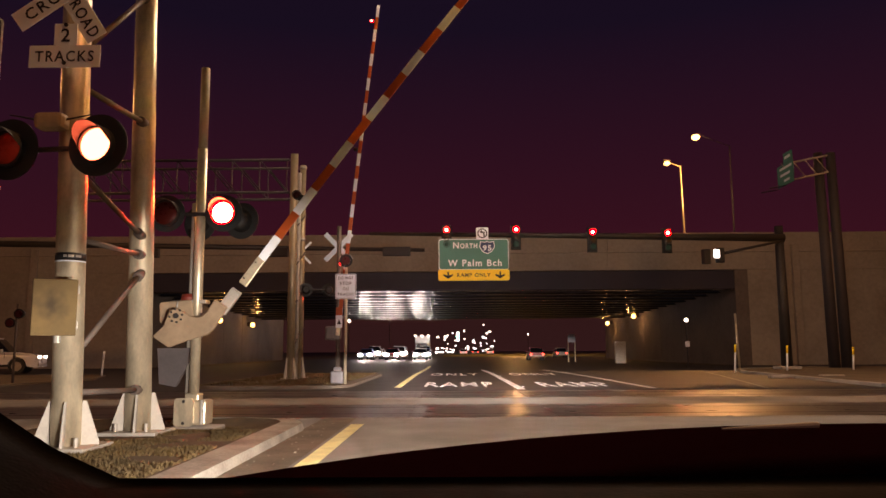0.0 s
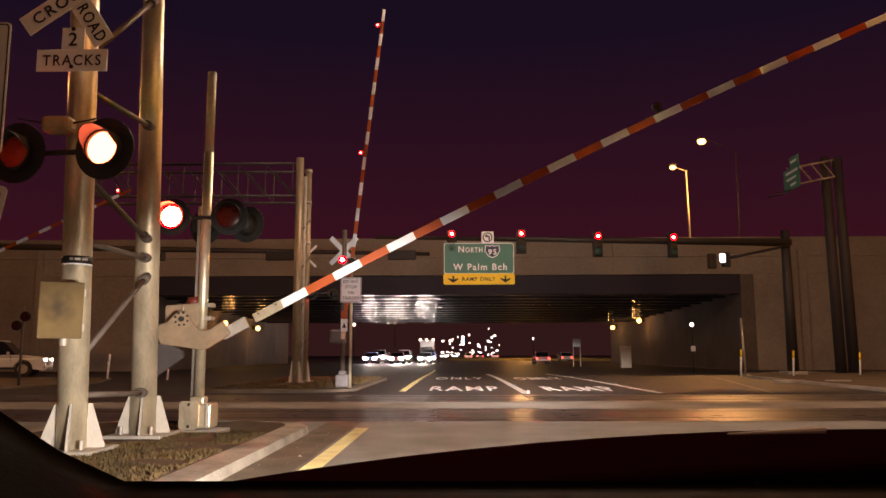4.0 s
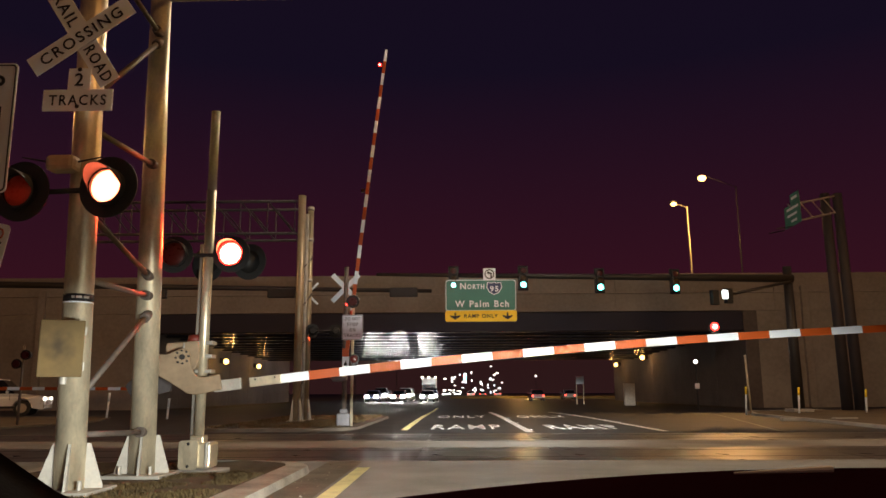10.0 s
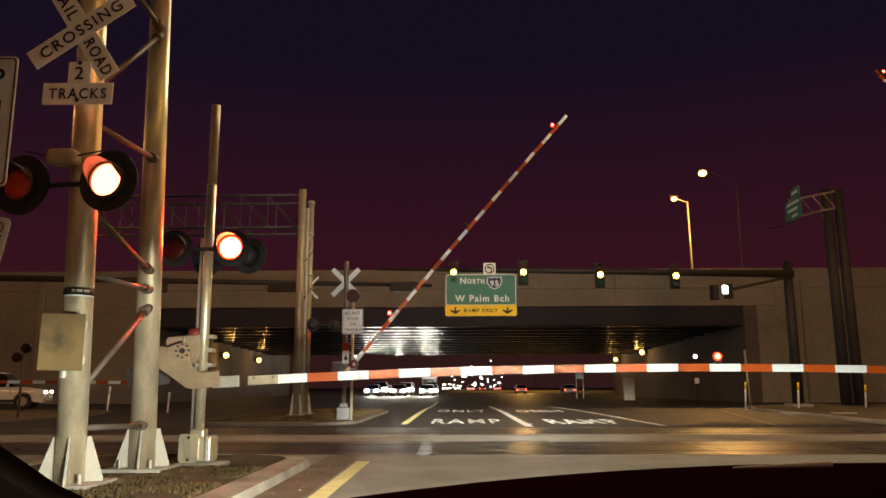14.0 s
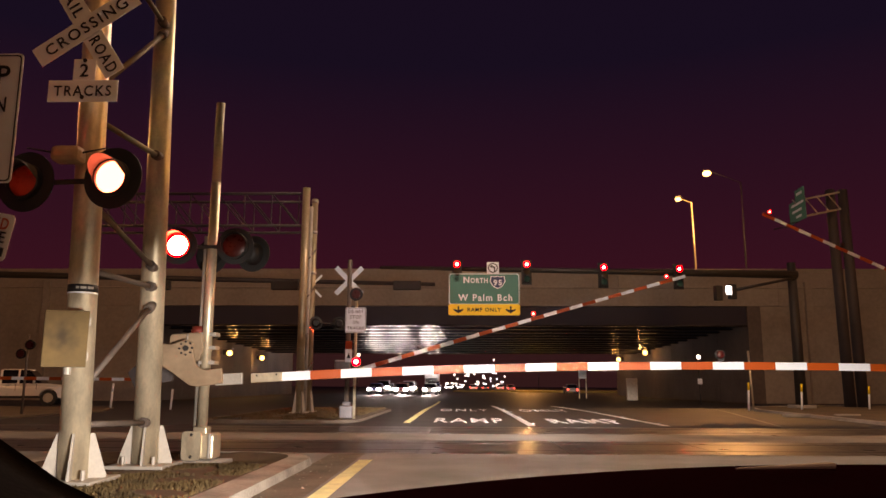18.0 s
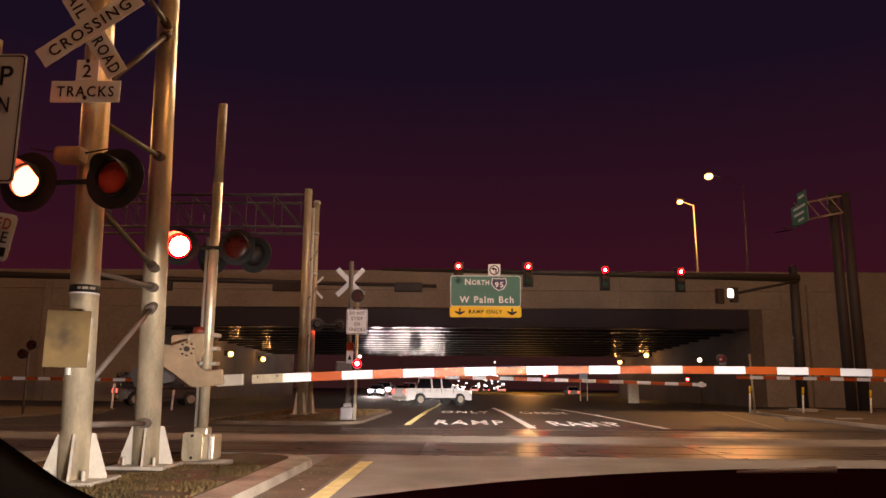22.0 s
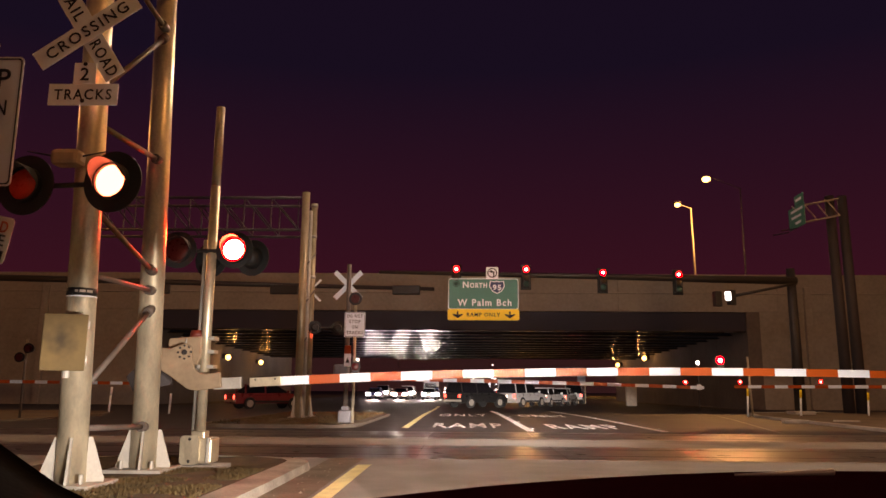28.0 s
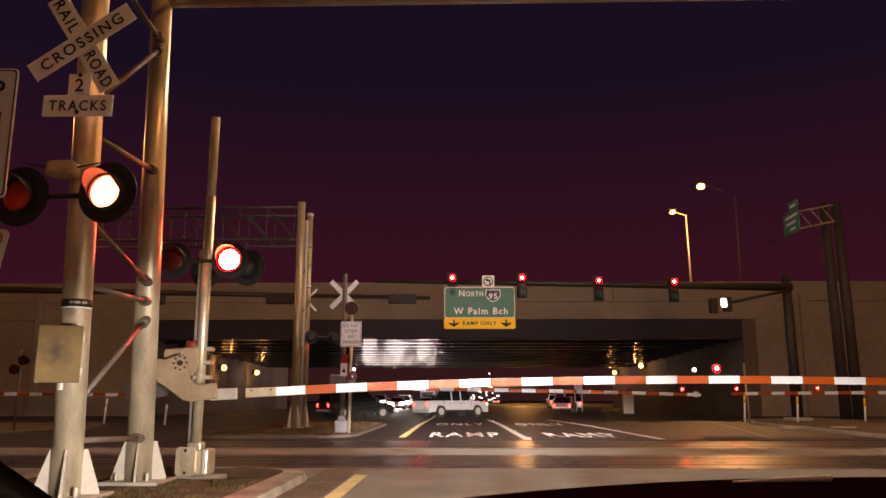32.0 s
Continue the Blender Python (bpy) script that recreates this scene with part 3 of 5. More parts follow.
tk = thing("track_count_sign", pose(-3.915, 7.425, 4.05), "white plate with black lettering below the crossbuck", "road sign")
bm = bmesh.new(); bx(bm, 0, 0, 0, 0.73, 0.012, 0.235, 0.003); p = part("plate", bm, WHITE_SHEET, tk)
word("lettering", "TRACKS", 0.115, 0.60, BLACK, p, pose(0, -0.009, 0))
bm = bmesh.new(); bx(bm, -0.0, 0, 0.235, 0.235, 0.012, 0.23, 0.003); p = part("plate", bm, WHITE_SHEET, tk)
word("lettering", "2", 0.14, 0.09, BLACK, p, pose(0.0, -0.009, 0.225))
for zb in (-0.07, 0.335):
    bm = bmesh.new(); cyl(bm, (0, -0.014, zb), (0, 0, zb), 0.022, None, 10); part("bolt", bm, BLACK_METAL, tk)

# signs on the near post at the edge of view
sp = thing("sign_post", pose(-4.32, 6.5, Z0), "square galvanised post carrying two white signs", "sign post")
bm = bmesh.new(); bx(bm, 0, 0.05, 2.05, 0.06, 0.06, 4.1, 0.004); part("post", bm, GALV_DULL, sp)


def plate_sign(name, m, w, h, lines, label, r=0.045, border=True):
    s = thing(name, m, label, "road sign")
    bm = bmesh.new(); prism(bm, rounded(w, h, r), 0, 0.006); p = part("plate", bm, WHITE_SHEET, s)
    if border:
        bm = bmesh.new()
        o, i = rounded(w - 0.03, h - 0.03, r * 0.8), rounded(w - 0.055, h - 0.055, r * 0.7)
        a = [bm.verts.new((u, -0.002, v)) for u, v in o]
        b = [bm.verts.new((u, -0.002, v)) for u, v in i]
        for k in range(len(a)):
            j = (k + 1) % len(a)
            bm.faces.new((a[k], b[k], b[j], a[j]))
        part("border", bm, BLACK, s)
    for body, z, hh, ww in lines:
        word("lettering", body, hh, ww, BLACK, s, pose(0, -0.004, z))
    return s


plate_sign("regulatory_sign", pose(-4.44, 6.47, 3.42), 0.92, 1.22, [("STOP", 0.40, 0.19, 0.70), ("HERE ON", 0.12, 0.145, 0.68), ("RED", -0.16, 0.19, 0.52)], "tall white regulatory sign with black lettering")
sw = plate_sign("small_white_sign", pose(-4.18, 6.47, 2.35, 0, 10, 0), 0.5, 0.42, [], "small tilted white sign under the regulatory sign", border=False)
for body, z, mt_ in (("ED", 0.12, RED_SHEET), ("LE", 0.0, BLACK)):
    word("lettering", body, 0.1, 0.13, mt_, sw, pose(0.14, -0.004, z))
bm = bmesh.new(); bx(bm, 0.1, -0.004, -0.13, 0.24, 0.004, 0.08); part("legend_bar", bm, BLACK, sw)


# ---- lamps that flash ----
def lens_flip(name, r, lit, dark, parent, at, label, core=None, reach=2):
    """A thin lens cell whose one face is lit and whose other face is dark; it turns round its upright axis."""
    bm = bmesh.new()
    seg = 24
    rings = [(0.0, -0.035), (0.55, -0.028), (0.85, -0.016), (1.0, -0.004)]
    for s, mi in ((1, 0), (-1, 1)):
        prev = None
        for k, (f, d) in enumerate(rings):
            ring = [bm.verts.new((r * f * math.cos(2 * math.pi * i / seg), s * d, r * f * math.sin(2 * math.pi * i / seg))) for i in range(seg if f else 1)]
            if prev:
                for i in range(seg):
                    j = (i + 1) % seg
                    q = (prev[0], ring[i], ring[j]) if len(prev) == 1 else (prev[i], ring[i], ring[j], prev[j])
                    fc = bm.faces.new(q if s == -1 else q[::-1])
                    fc.material_index = 2 if core and mi == 0 and k < reach else mi
            prev = ring
    bmesh.ops.recalc_face_normals(bm, faces=bm.faces)
    ob = part(name, bm, lit, parent, label, True, at)
    ob.data.materials.append(dark)
    if core:
        ob.data.materials.append(core)
    return ob


FLIPS = []


def bezel(parent, r, at, y0, y1):
    bm = bmesh.new()
    n = 24
    loops = [[bm.verts.new((at[0] + q * math.cos(2 * math.pi * i / n), y, at[2] + q * math.sin(2 * math.pi * i / n))) for i in range(n)] for q, y in ((r * 0.96, y0), (r * 0.96, y1), (r * 1.1, y1), (r * 1.1, y0))]
    for a, b in zip(loops, loops[1:] + loops[:1]):
        for i in range(n):
            j = (i + 1) % n
            bm.faces.new((a[i], a[j], b[j], b[i]))
    bmesh.ops.recalc_face_normals(bm, faces=bm.faces)
    part("bezel", bm, BLACK, parent, smooth=False)



def flasher(name, m, x0, lit_mat, label, group, phase, big=1.0, hood=0.22, boom=True, arm=0.38, lit=True, visor=None, dark=RED_DARK, lens_r=0.1455, disc_r=0.255, rim=None):
    """Two hooded lamps on a cross arm; the lamps light in turn."""
    f = thing(name, m, label, "crossing signal", group)
    bm = bmesh.new(); cyl(bm, (-arm, 0.12, 0), (arm, 0.12, 0), 0.028, None, 10); part("cross_arm", bm, BLACK_METAL, f)
    for k, sx in enumerate((-1, 1)):
        x = sx * arm
        bm = bmesh.new(); cyl(bm, (x, 0.05, 0), (x, 0.065, 0), disc_r * big, None, 32)
        part("backing_disc", bm, BLACK, f, "black round backing disc")
        bm = bmesh.new(); cyl(bm, (x, 0.065, 0), (x, 0.26, 0), 0.16, 0.11, 20); hs = part("housing", bm, BLACK, f, smooth=True)
        bm = bmesh.new()
        n = 20
        for i in range(n):
            a0, a1 = (radians(-20 + 220 * q / n) for q in (i, i + 1))
            l0, l1 = (hood * (0.25 + 0.75 * max(0, math.sin(a)) ** 0.7) for a in (a0, a1))
            v = [(lens_r * 1.113 * math.cos(a), d, lens_r * 1.113 * math.sin(a)) for a, d in ((a0, 0.05), (a1, 0.05), (a1, 0.05 - l1), (a0, 0.05 - l0))]
            w = [(c[0] * 0.965, c[1], c[2] * 0.965) for c in v]
            vo, vi = [bm.verts.new((x + c[0], c[1], c[2])) for c in v], [bm.verts.new((x + c[0], c[1], c[2])) for c in w]
            bm.faces.new(vo); bm.faces.new(vi[::-1]); bm.faces.new((vo[2], vo[3], vi[3], vi[2]))
        bmesh.ops.remove_doubles(bm, verts=bm.verts[:], dist=0.0005)
        part("hood", bm, visor or HOOD, f, "visor over the lens", True)
        bezel(f, lens_r * 1.031, (x, 0, 0), -0.01, 0.06)
        ln = lens_flip("lens", lens_r, rim or lit_mat, dark, f, pose(x, 0.03, 0), "red lens", lit_mat, 3)
        if lit:
            FLIPS.append((ln, (x, 0.03, 0), phase, k == 1))
    return f


MAST_BEAT = (0.69, 1.28)
G_FL = "flashing lamp pairs of the crossing"
flasher("flashing_signal", pose(-3.975, 7.36, 3.095, 0, 0, -8), 0, SIDE_LIT, "pair of hooded red flashing lamps on the cantilever leg", G_FL, (0.95, 1.2708), arm=0.485, lens_r=0.168, disc_r=0.315, hood=0.27)
cap = thing("signal_bracket_box", pose(-4.0, 7.42, 3.36), "rounded beige terminal box above the flashing lamps", "electrical box")
bm = bmesh.new(); bx(bm, 0, 0, 0, 0.30, 0.2, 0.17, 0.05); part("body", bm, TAN_PAINT, cap)
for sx in (-1, 1):
    bm = bmesh.new(); cyl(bm, (sx * 0.12, 0, 0.02), (sx * 0.42, -0.02, 0.07), 0.012, 0.006, 6); part("cable", bm, BLACK_METAL, cap)

# ---- gates ----
def gate_arm(parent, piv, side, length, start, label, lamps, h=0.115, lampr=0.055, droop=0.0, bracket=True, low=0.0, taper=0.2):
    """A striped arm that turns round its shaft; it lies along +x (side 1) or -x (side -1)."""
    bm = bmesh.new(); bx(bm, side * (start - 0.17), 0, -low, 0.42, 0.05, h * 1.05, 0.008); g = part("arm", bm, GALV, parent, label, at=pose(*piv))
    for q in (-0.3, -0.04):
        bm = bmesh.new(); cyl(bm, (side * (start + q), -0.034, 0.03 - low), (side * (start + q), -0.025, 0.03 - low), 0.012, None, 8); part("bolt", bm, BLACK_METAL, g)
    n = int((length - start) / 0.406)
    shared = []
    for mt in (WHITE_SHEET, RED_SHEET):
        b = bmesh.new(); bx(b, 0, 0, 0, 0.406, 0.03, h, 0.004)
        shared.append(finish("band", b, mt))
    for i in range(n):
        u = i / n
        part("band", shared[i % 2], None, g, at=pose(side * (start + 0.406 * (i + 0.5)), 0, -low - droop * u * u, 0, side * math.degrees(2 * droop * u / length), 0) @ Matrix.Diagonal((1, 1, 1 - taper * u, 1)))
    if bracket:
        bm = bmesh.new()
        prism(bm, [(side * a, b) for a, b in BRACKET], -0.12, -0.06)
        bmesh.ops.bevel(bm, geom=list(bm.edges), offset=0.012, segments=1, affect="EDGES")
        part("arm_bracket", bm, TAN_PAINT, g, "beige angled arm bracket")
        bm = bmesh.new(); bx(bm, side * (start - 0.66), -0.04, -low, 0.36, 0.07, 0.15, 0.01); part("breakaway_joint", bm, GALV_DULL, g)
    for d, odd in lamps:
        u = (d - start) / (length - start)
        z = h / 2 + 0.09 - low - droop * u * u
        bm = bmesh.new(); bx(bm, side * d, 0.0, z - 0.07, 0.09, 0.07, 0.03, 0.005); part("lamp_foot", bm, BLACK_METAL, g)
        bm = bmesh.new(); cyl(bm, (side * d, 0.012, z), (side * d, 0.05, z), lampr * 1.15, None, 14); part("lamp_case", bm, BLACK, g)
        bezel(g, lampr, (side * d, 0, z), -0.035, 0.015)
        ln = lens_flip("lamp_lens", lampr * 0.972, RED_FAR, RED_DIM, g, pose(side * d, -0.012, z), "red arm lamp", RED_CORE)
        if odd >= 0:
            FLIPS.append((ln, (side * d, -0.012, z), MAST_BEAT, odd == 1))
    return g


BRACKET = ((-0.40, 0.09), (-0.20, 0.06), (0.0, 0.12), (0.09, 0.06), (0.10, -0.13), (0.13, -0.22), (0.19, -0.275), (0.27, -0.295), (0.47, -0.28), (0.485, -0.48), (0.15, -0.51), (0.04, -0.485), (-0.17, -0.32), (-0.39, -0.17))
GX, GY = -3.44, 10.35
gate = thing("crossing_gate", pose(GX, GY, Z0), "galvanised crossing gate with a striped arm on the median", "crossing gate", "crossing gates")
bm = bmesh.new(); cyl(bm, (0, 0, 0.3), (0, 0, 3.75), 0.066, None, 20); part("pole", bm, GALV, gate, smooth=True)
bm = bmesh.new(); cyl(bm, (0, 0, 3.75), (0, 0, 4.92), 0.061, None, 20); part("upper_pole", bm, ALU_PAINT, gate, smooth=True)
bm = bmesh.new(); bx(bm, 0.05, 0, -0.06, 0.62, 0.5, 0.06, 0.01); part("base_slab", bm, CONCRETE, gate)
bm = bmesh.new(); bx(bm, 0.02, 0, 0.22, 0.42, 0.34, 0.30, 0.03); bx(bm, 0, 0, 0.40, 0.2, 0.2, 0.1, 0.02); jbx = part("base_casting", bm, GALV, gate, at=pose(0, 0, -0.085) @ Matrix.Diagonal((0.94, 1, 1.08, 1)))
bm = bmesh.new(); prism(bm, rounded(0.27, 0.34, 0.05), -0.2, -0.172); part("cover", bm, GALV, jbx, at=pose(-0.07, 0, 0.23))
for dz in (0.1, 0.36):
    bm = bmesh.new(); cyl(bm, (-0.07, -0.215, dz), (-0.07, -0.2, dz), 0.02, None, 8); part("bolt", bm, BLACK_METAL, jbx)
bm = bmesh.new(); bx(bm, 0.18, -0.06, 0.23, 0.04, 0.3, 0.3, 0.01); part("side_rib", bm, GALV_DULL, jbx)
bm = bmesh.new(); cyl(bm, (-0.12, 0.1, 0.2), (-0.12, 0.1, 3.0), 0.035, None, 12); part("conduit", bm, GALV_DULL, gate, smooth=True)
HUB = (-0.12, 1.46)
bm = bmesh.new()
prism(bm, [(HUB[0] + a, HUB[1] + b) for a, b in ((-0.37, 0.12), (-0.355, 0.155), (0.05, 0.185), (0.075, 0.15), (0.10, -0.05), (0.04, -0.2), (-0.18, -0.22), (-0.36, -0.12))], -0.08, 0.18)
bmesh.ops.bevel(bm, geom=list(bm.edges), offset=0.015, segments=1, affect="EDGES")
hs = part("motor_housing", bm, TAN_PAINT, gate, "beige gate motor housing")
bm = bmesh.new(); cyl(bm, (HUB[0] - 0.12, -0.095, HUB[1] + 0.06), (HUB[0] - 0.115, -0.095, HUB[1] + 0.16), 0.012, None, 8); part("hasp", bm, GALV_DULL, hs, smooth=True)
bm = bmesh.new(); cyl(bm, (HUB[0] - 0.02, 0.05, HUB[1] + 0.17), (HUB[0] - 0.02, 0.05, HUB[1] + 0.27), 0.11, 0.085, 18); part("bell", bm, RED_CAP, hs, "dark red domed bell on the housing", True)
for dz in (-0.22, -0.02, 0.16):
    bm = bmesh.new(); bx(bm, 0.02, 0.05, HUB[1] + dz, 0.22, 0.2, 0.05, 0.008); part("mast_clamp", bm, GALV_DULL, gate)
PIV = (-3.622 - GX, -0.16, 1.53 - Z0)
near_arm = gate_arm(gate, PIV, 1, 11.24, 1.21, "red and white striped arm", [(2.23, 0), (7.01, 1), (10.83, -1)], low=0.43, droop=0.45, taper=0.22)
for k in range(8):
    a = radians(45 * k)
    bm = bmesh.new(); cyl(bm, (0.085 * math.cos(a), -0.14, 0.085 * math.sin(a)), (0.085 * math.cos(a), -0.115, 0.085 * math.sin(a)), 0.014, None, 8); part("bolt", bm, BLACK_METAL, near_arm)
bm = bmesh.new(); cyl(bm, (0, -0.145, 0), (0, -0.115, 0), 0.036, None, 12); part("shaft_cap", bm, BLACK_METAL, near_arm)
for k in range(3):
    bm = bmesh.new()
    ca, sa = math.cos(radians(-54.0)), math.sin(radians(-54.0))
    prism(bm, [(u * ca - v * sa, u * sa + v * ca) for u, v in ((-0.36, -0.42), (0.08, -0.42), (0.14, -0.5), (-0.1, -0.94), (-0.32, -0.9))], 0.22 + 0.03 * k, 0.245 + 0.03 * k)
    part("counterweight", bm, COUNTER_STEEL, near_arm, "grey steel counterweight plate")
flasher("flashing_signal", pose(-3.48, 10.18, 2.93), 0, RED_LIT, "pair of hooded red flashing lamps on the gate mast", G_FL, MAST_BEAT, arm=0.39, dark=RED_DIM, lens_r=0.165, rim=RED_FAR)
# pale visors on this pair: the white of lamp light is put into their material
flasher("flashing_signal", pose(-3.2, 10.6, 2.86, 0, 0, 165), 0, RED_LIT, "pair of flashing lamps facing the oncoming side", G_FL, MAST_BEAT, arm=0.33, visor=GALV_DULL)


def far_gate(x, y, z, side, length, start, arm_z, lamps, mast_h, label, droop):
    g = thing("crossing_gate", pose(x, y, z), label, "crossing gate", "crossing gates")
    bm = bmesh.new(); cyl(bm, (0, 0, 0), (0, 0, mast_h), 0.07, None, 14); part("pole", bm, BRACE_STEEL, g, smooth=True)
    bm = bmesh.new(); bx(bm, 0, 0, 0.19, 0.4, 0.36, 0.38, 0.05); bx(bm, 0, 0, 0.43, 0.24, 0.22, 0.14, 0.04); part("base_casting", bm, WEIGHT_STEEL, g)
    bm = bmesh.new(); bx(bm, -side * 0.16, 0.05, arm_z + 0.12, 0.46, 0.34, 0.42, 0.06); part("motor_housing", bm, WEIGHT_STEEL, g, "grey gate motor housing")
    piv = (0, -0.2, arm_z - z)
    return gate_arm(g, piv, side, length, start, "striped arm", lamps, bracket=False, droop=droop), piv


far_arm, FAR_PIV = far_gate(-3.43, 23.3, 0.08, 1, 10.75, 0.5, 1.40, [(2.3, 1), (5.9, 0), (10.1, -1)], 4.8, "crossing gate beyond the tracks on the median", 0.1)
right_arm, RIGHT_PIV = far_gate(20.4, 24.2, 0.0, -1, 12.25, 0.6, 1.28, [(9.35, 1), (11.8, -1)], 4.2, "crossing gate beside the far roadside", 0.05)
left_arm, LEFT_PIV = far_gate(-21.5, 24.7, 0.0, 1, 12.0, 0.6, 1.25, [(6.0, 1), (11.6, -1)], 4.2, "crossing gate over the opposite lanes", 0.05)

ls = thing("signal_post", pose(-14.6, 25.6, 0.0), "short post with two dark round lamps across the tracks", "crossing signal")
bm = bmesh.new(); cyl(bm, (0, 0, 0), (0, 0, 2.7), 0.04, None, 12); part("post", bm, BRACE_STEEL, ls, smooth=True)
for lx, lz in ((-0.16, 2.05), (0.12, 2.35)):
    bm = bmesh.new(); cyl(bm, (lx, -0.12, lz), (lx, 0.1, lz), 0.17, 0.12, 18); lc = part("lamp_case", bm, BLACK, ls, smooth=True)
    bm = bmesh.new(); cyl(bm, (lx, -0.14, lz), (lx, -0.122, lz), 0.12, None, 18); part("lens", bm, RED_DIM, lc, "unlit red lens")
xb2 = thing("crossbuck_sign", pose(-3.47, 23.43, 4.25), "plain pale back of a far crossbuck", "road sign")
for a in (45, -45):
    blade("blade", "", 1.16, 0.15, a, 0.01 if a > 0 else -0.01, xb2)
xb3 = thing("crossbuck_sign", pose(-5.69, 28.62, 4.75), "crossbuck behind the legs of the far structure", "road sign")
for a in (45, -45):
    blade("blade", "", 1.16, 0.08, a, 0.01 if a > 0 else -0.01, xb3)
bm = bmesh.new(); cyl(bm, (0.0, -0.02, 0), (0.14, -0.3, 0), 0.025, None, 8); part("bracket", bm, GALV_DULL, xb3)
flasher("flashing_signal", pose(-4.95, 28.2, 3.3, 0, 0, 195), 0, RED_LIT, "pair of lamps seen from behind beyond the tracks", G_FL, MAST_BEAT, arm=0.42, lit=False)

r88p = thing("sign_post", pose(-3.16, 22.95, 0.08), "slim galvanised post of the white regulatory sign", "sign post")
bm = bmesh.new(); cyl(bm, (0, 0.04, 0), (0, 0.04, 3.9), 0.045, None, 12); part("post", bm, GALV, r88p, smooth=True)
bm = bmesh.new(); cyl(bm, (0, -0.07, 3.68), (0, 0.16, 3.68), 0.2, 0.15, 20); part("lamp_case", bm, BLACK, r88p, "round black lamp case", True)
bm = bmesh.new(); cyl(bm, (0, -0.1, 3.68), (0, -0.075, 3.68), 0.13, None, 16); part("lens", bm, RED_DIM, r88p, "unlit red lens", True)
plate_sign("regulatory_sign", pose(-3.16, 22.9, 2.985), 0.63, 0.76, [("DO NOT", 0.255, 0.1, 0.46), ("STOP", 0.09, 0.1, 0.34), ("ON", -0.075, 0.1, 0.17), ("TRACKS", -0.24, 0.1, 0.5)], "white sign with black lettering beyond the tracks", 0.04)

mk = thing("object_marker", pose(-3.36, 22.98, 2.05), "small red and white marker plate on the post", "road sign")
bm = bmesh.new(); bx(bm, 0, 0, 0, 0.2, 0.012, 0.62, 0.003); part("plate", bm, WHITE_SHEET, mk)
bm = bmesh.new(); bx(bm, 0, -0.009, 0.19, 0.2, 0.006, 0.24); part("red_field", bm, RED_SHEET, mk, "red upper field")
bm = bmesh.new(); prism(bm, [(-0.06, -0.2), (0.06, -0.2), (0.0, -0.04)], -0.012, -0.007); part("symbol", bm, BLACK, mk)
bm = bmesh.new(); bx(bm, 0.1, 0.025, 0, 0.25, 0.03, 0.04); part("bracket", bm, GALV_DULL, mk)

cant2 = thing("signal_cantilever", pose(0, 0, 0), "galvanised two-legged cantilever beyond the tracks", "signal structure")
finned_pole(cant2, -5.64, 27.0, 0.08, 8.15, 0.14, 0.75, 0.13, metal=OLD_GALV)
finned_pole(cant2, -5.57, 28.3, 0.08, 8.05, 0.115, 0.75, 0.13, metal=OLD_GALV)
for zc in (6.75, 7.95, 5.2):
    bm = bmesh.new(); cyl(bm, (-5.57, 28.3, zc - 0.06), (-5.57, 28.3, zc + 0.06), 0.135, None, 20); part("clamp", bm, GALV_DULL, cant2, smooth=True)
for zc in (6.75, 7.95):
    for py in (27.0, 28.3):
        bm = bmesh.new(); cyl(bm, (-5.8, py, zc), (-13.8, py, zc), 0.05, None, 10); part("truss_chord", bm, BLACK_METAL, cant2, smooth=True)
for i in range(8):
    x = -5.9 - i
    for py in (27.0, 28.3):
        bm = bmesh.new(); cyl(bm, (x, py, 6.75), (x - 1, py, 7.95), 0.025, None, 6); cyl(bm, (x, py, 6.75), (x, py, 7.95), 0.022, None, 6); part("truss_web", bm, BLACK_METAL, cant2)
bm = bmesh.new(); cyl(bm, (-5.56, 27.6, 0.08), (-5.56, 27.6, 7.6), 0.07, None, 14); part("conduit", bm, GALV_DULL, cant2, smooth=True)
for z in (1.2, 2.6, 4.0, 5.4):
    brace(cant2, (-5.62, 27.1, z), (-5.43, 28.2, z + 0.7), 0.03, False)


# ---- traffic signals and signs on the mast arm ----
SIG = []
G_TS = "signal heads on the mast arm"


def signal_head(x, y, z):
    s = thing("traffic_light", pose(x, y, z), "black three-lens traffic light hanging from the mast arm", "traffic light", G_TS)
    bm = bmesh.new(); bx(bm, 0, 0.1, 0, 0.36, 0.2, 1.08, 0.03); part("housing", bm, BLACK, s)
    bm = bmesh.new(); bx(bm, 0, 0.21, 0, 0.5, 0.012, 1.24, 0.004); part("backplate", bm, BLACK, s)
    for k, (dz, lit, dark, nm) in enumerate(((0.355, RED_FAR, RED_DIM, "red lens"), (0, AMBER_LIT, AMBER_DARK, "amber lens"), (-0.355, GREEN_LIT, GREEN_DARK, "green lens"))):
        bezel(s, 0.15, (0, 0, dz), -0.06, 0.002)
        ln = lens_flip("lens", 0.1455, lit, dark, s, pose(0, -0.03, dz), nm, (RED_CORE, AMBER_CORE, GREEN_CORE)[k])
        SIG.append((ln, (0, -0.03, dz), k))
        bm = bmesh.new()
        n = 12
        for i in range(n):
            a0, a1 = (radians(-10 + 200 * q / n) for q in (i, i + 1))
            v = [bm.verts.new((0.165 * math.cos(a), d, dz + 0.165 * math.sin(a))) for a, d in ((a0, 0.0), (a1, 0.0), (a1, -0.24 * max(0.2, math.sin(a1))), (a0, -0.24 * max(0.2, math.sin(a0))))]
            bm.faces.new(v)
        bmesh.ops.remove_doubles(bm, verts=bm.verts[:], dist=0.0005)
        bmesh.ops.solidify(bm, geom=bm.faces[:], thickness=0.006)
        part("visor", bm, HOOD, s)
    return s


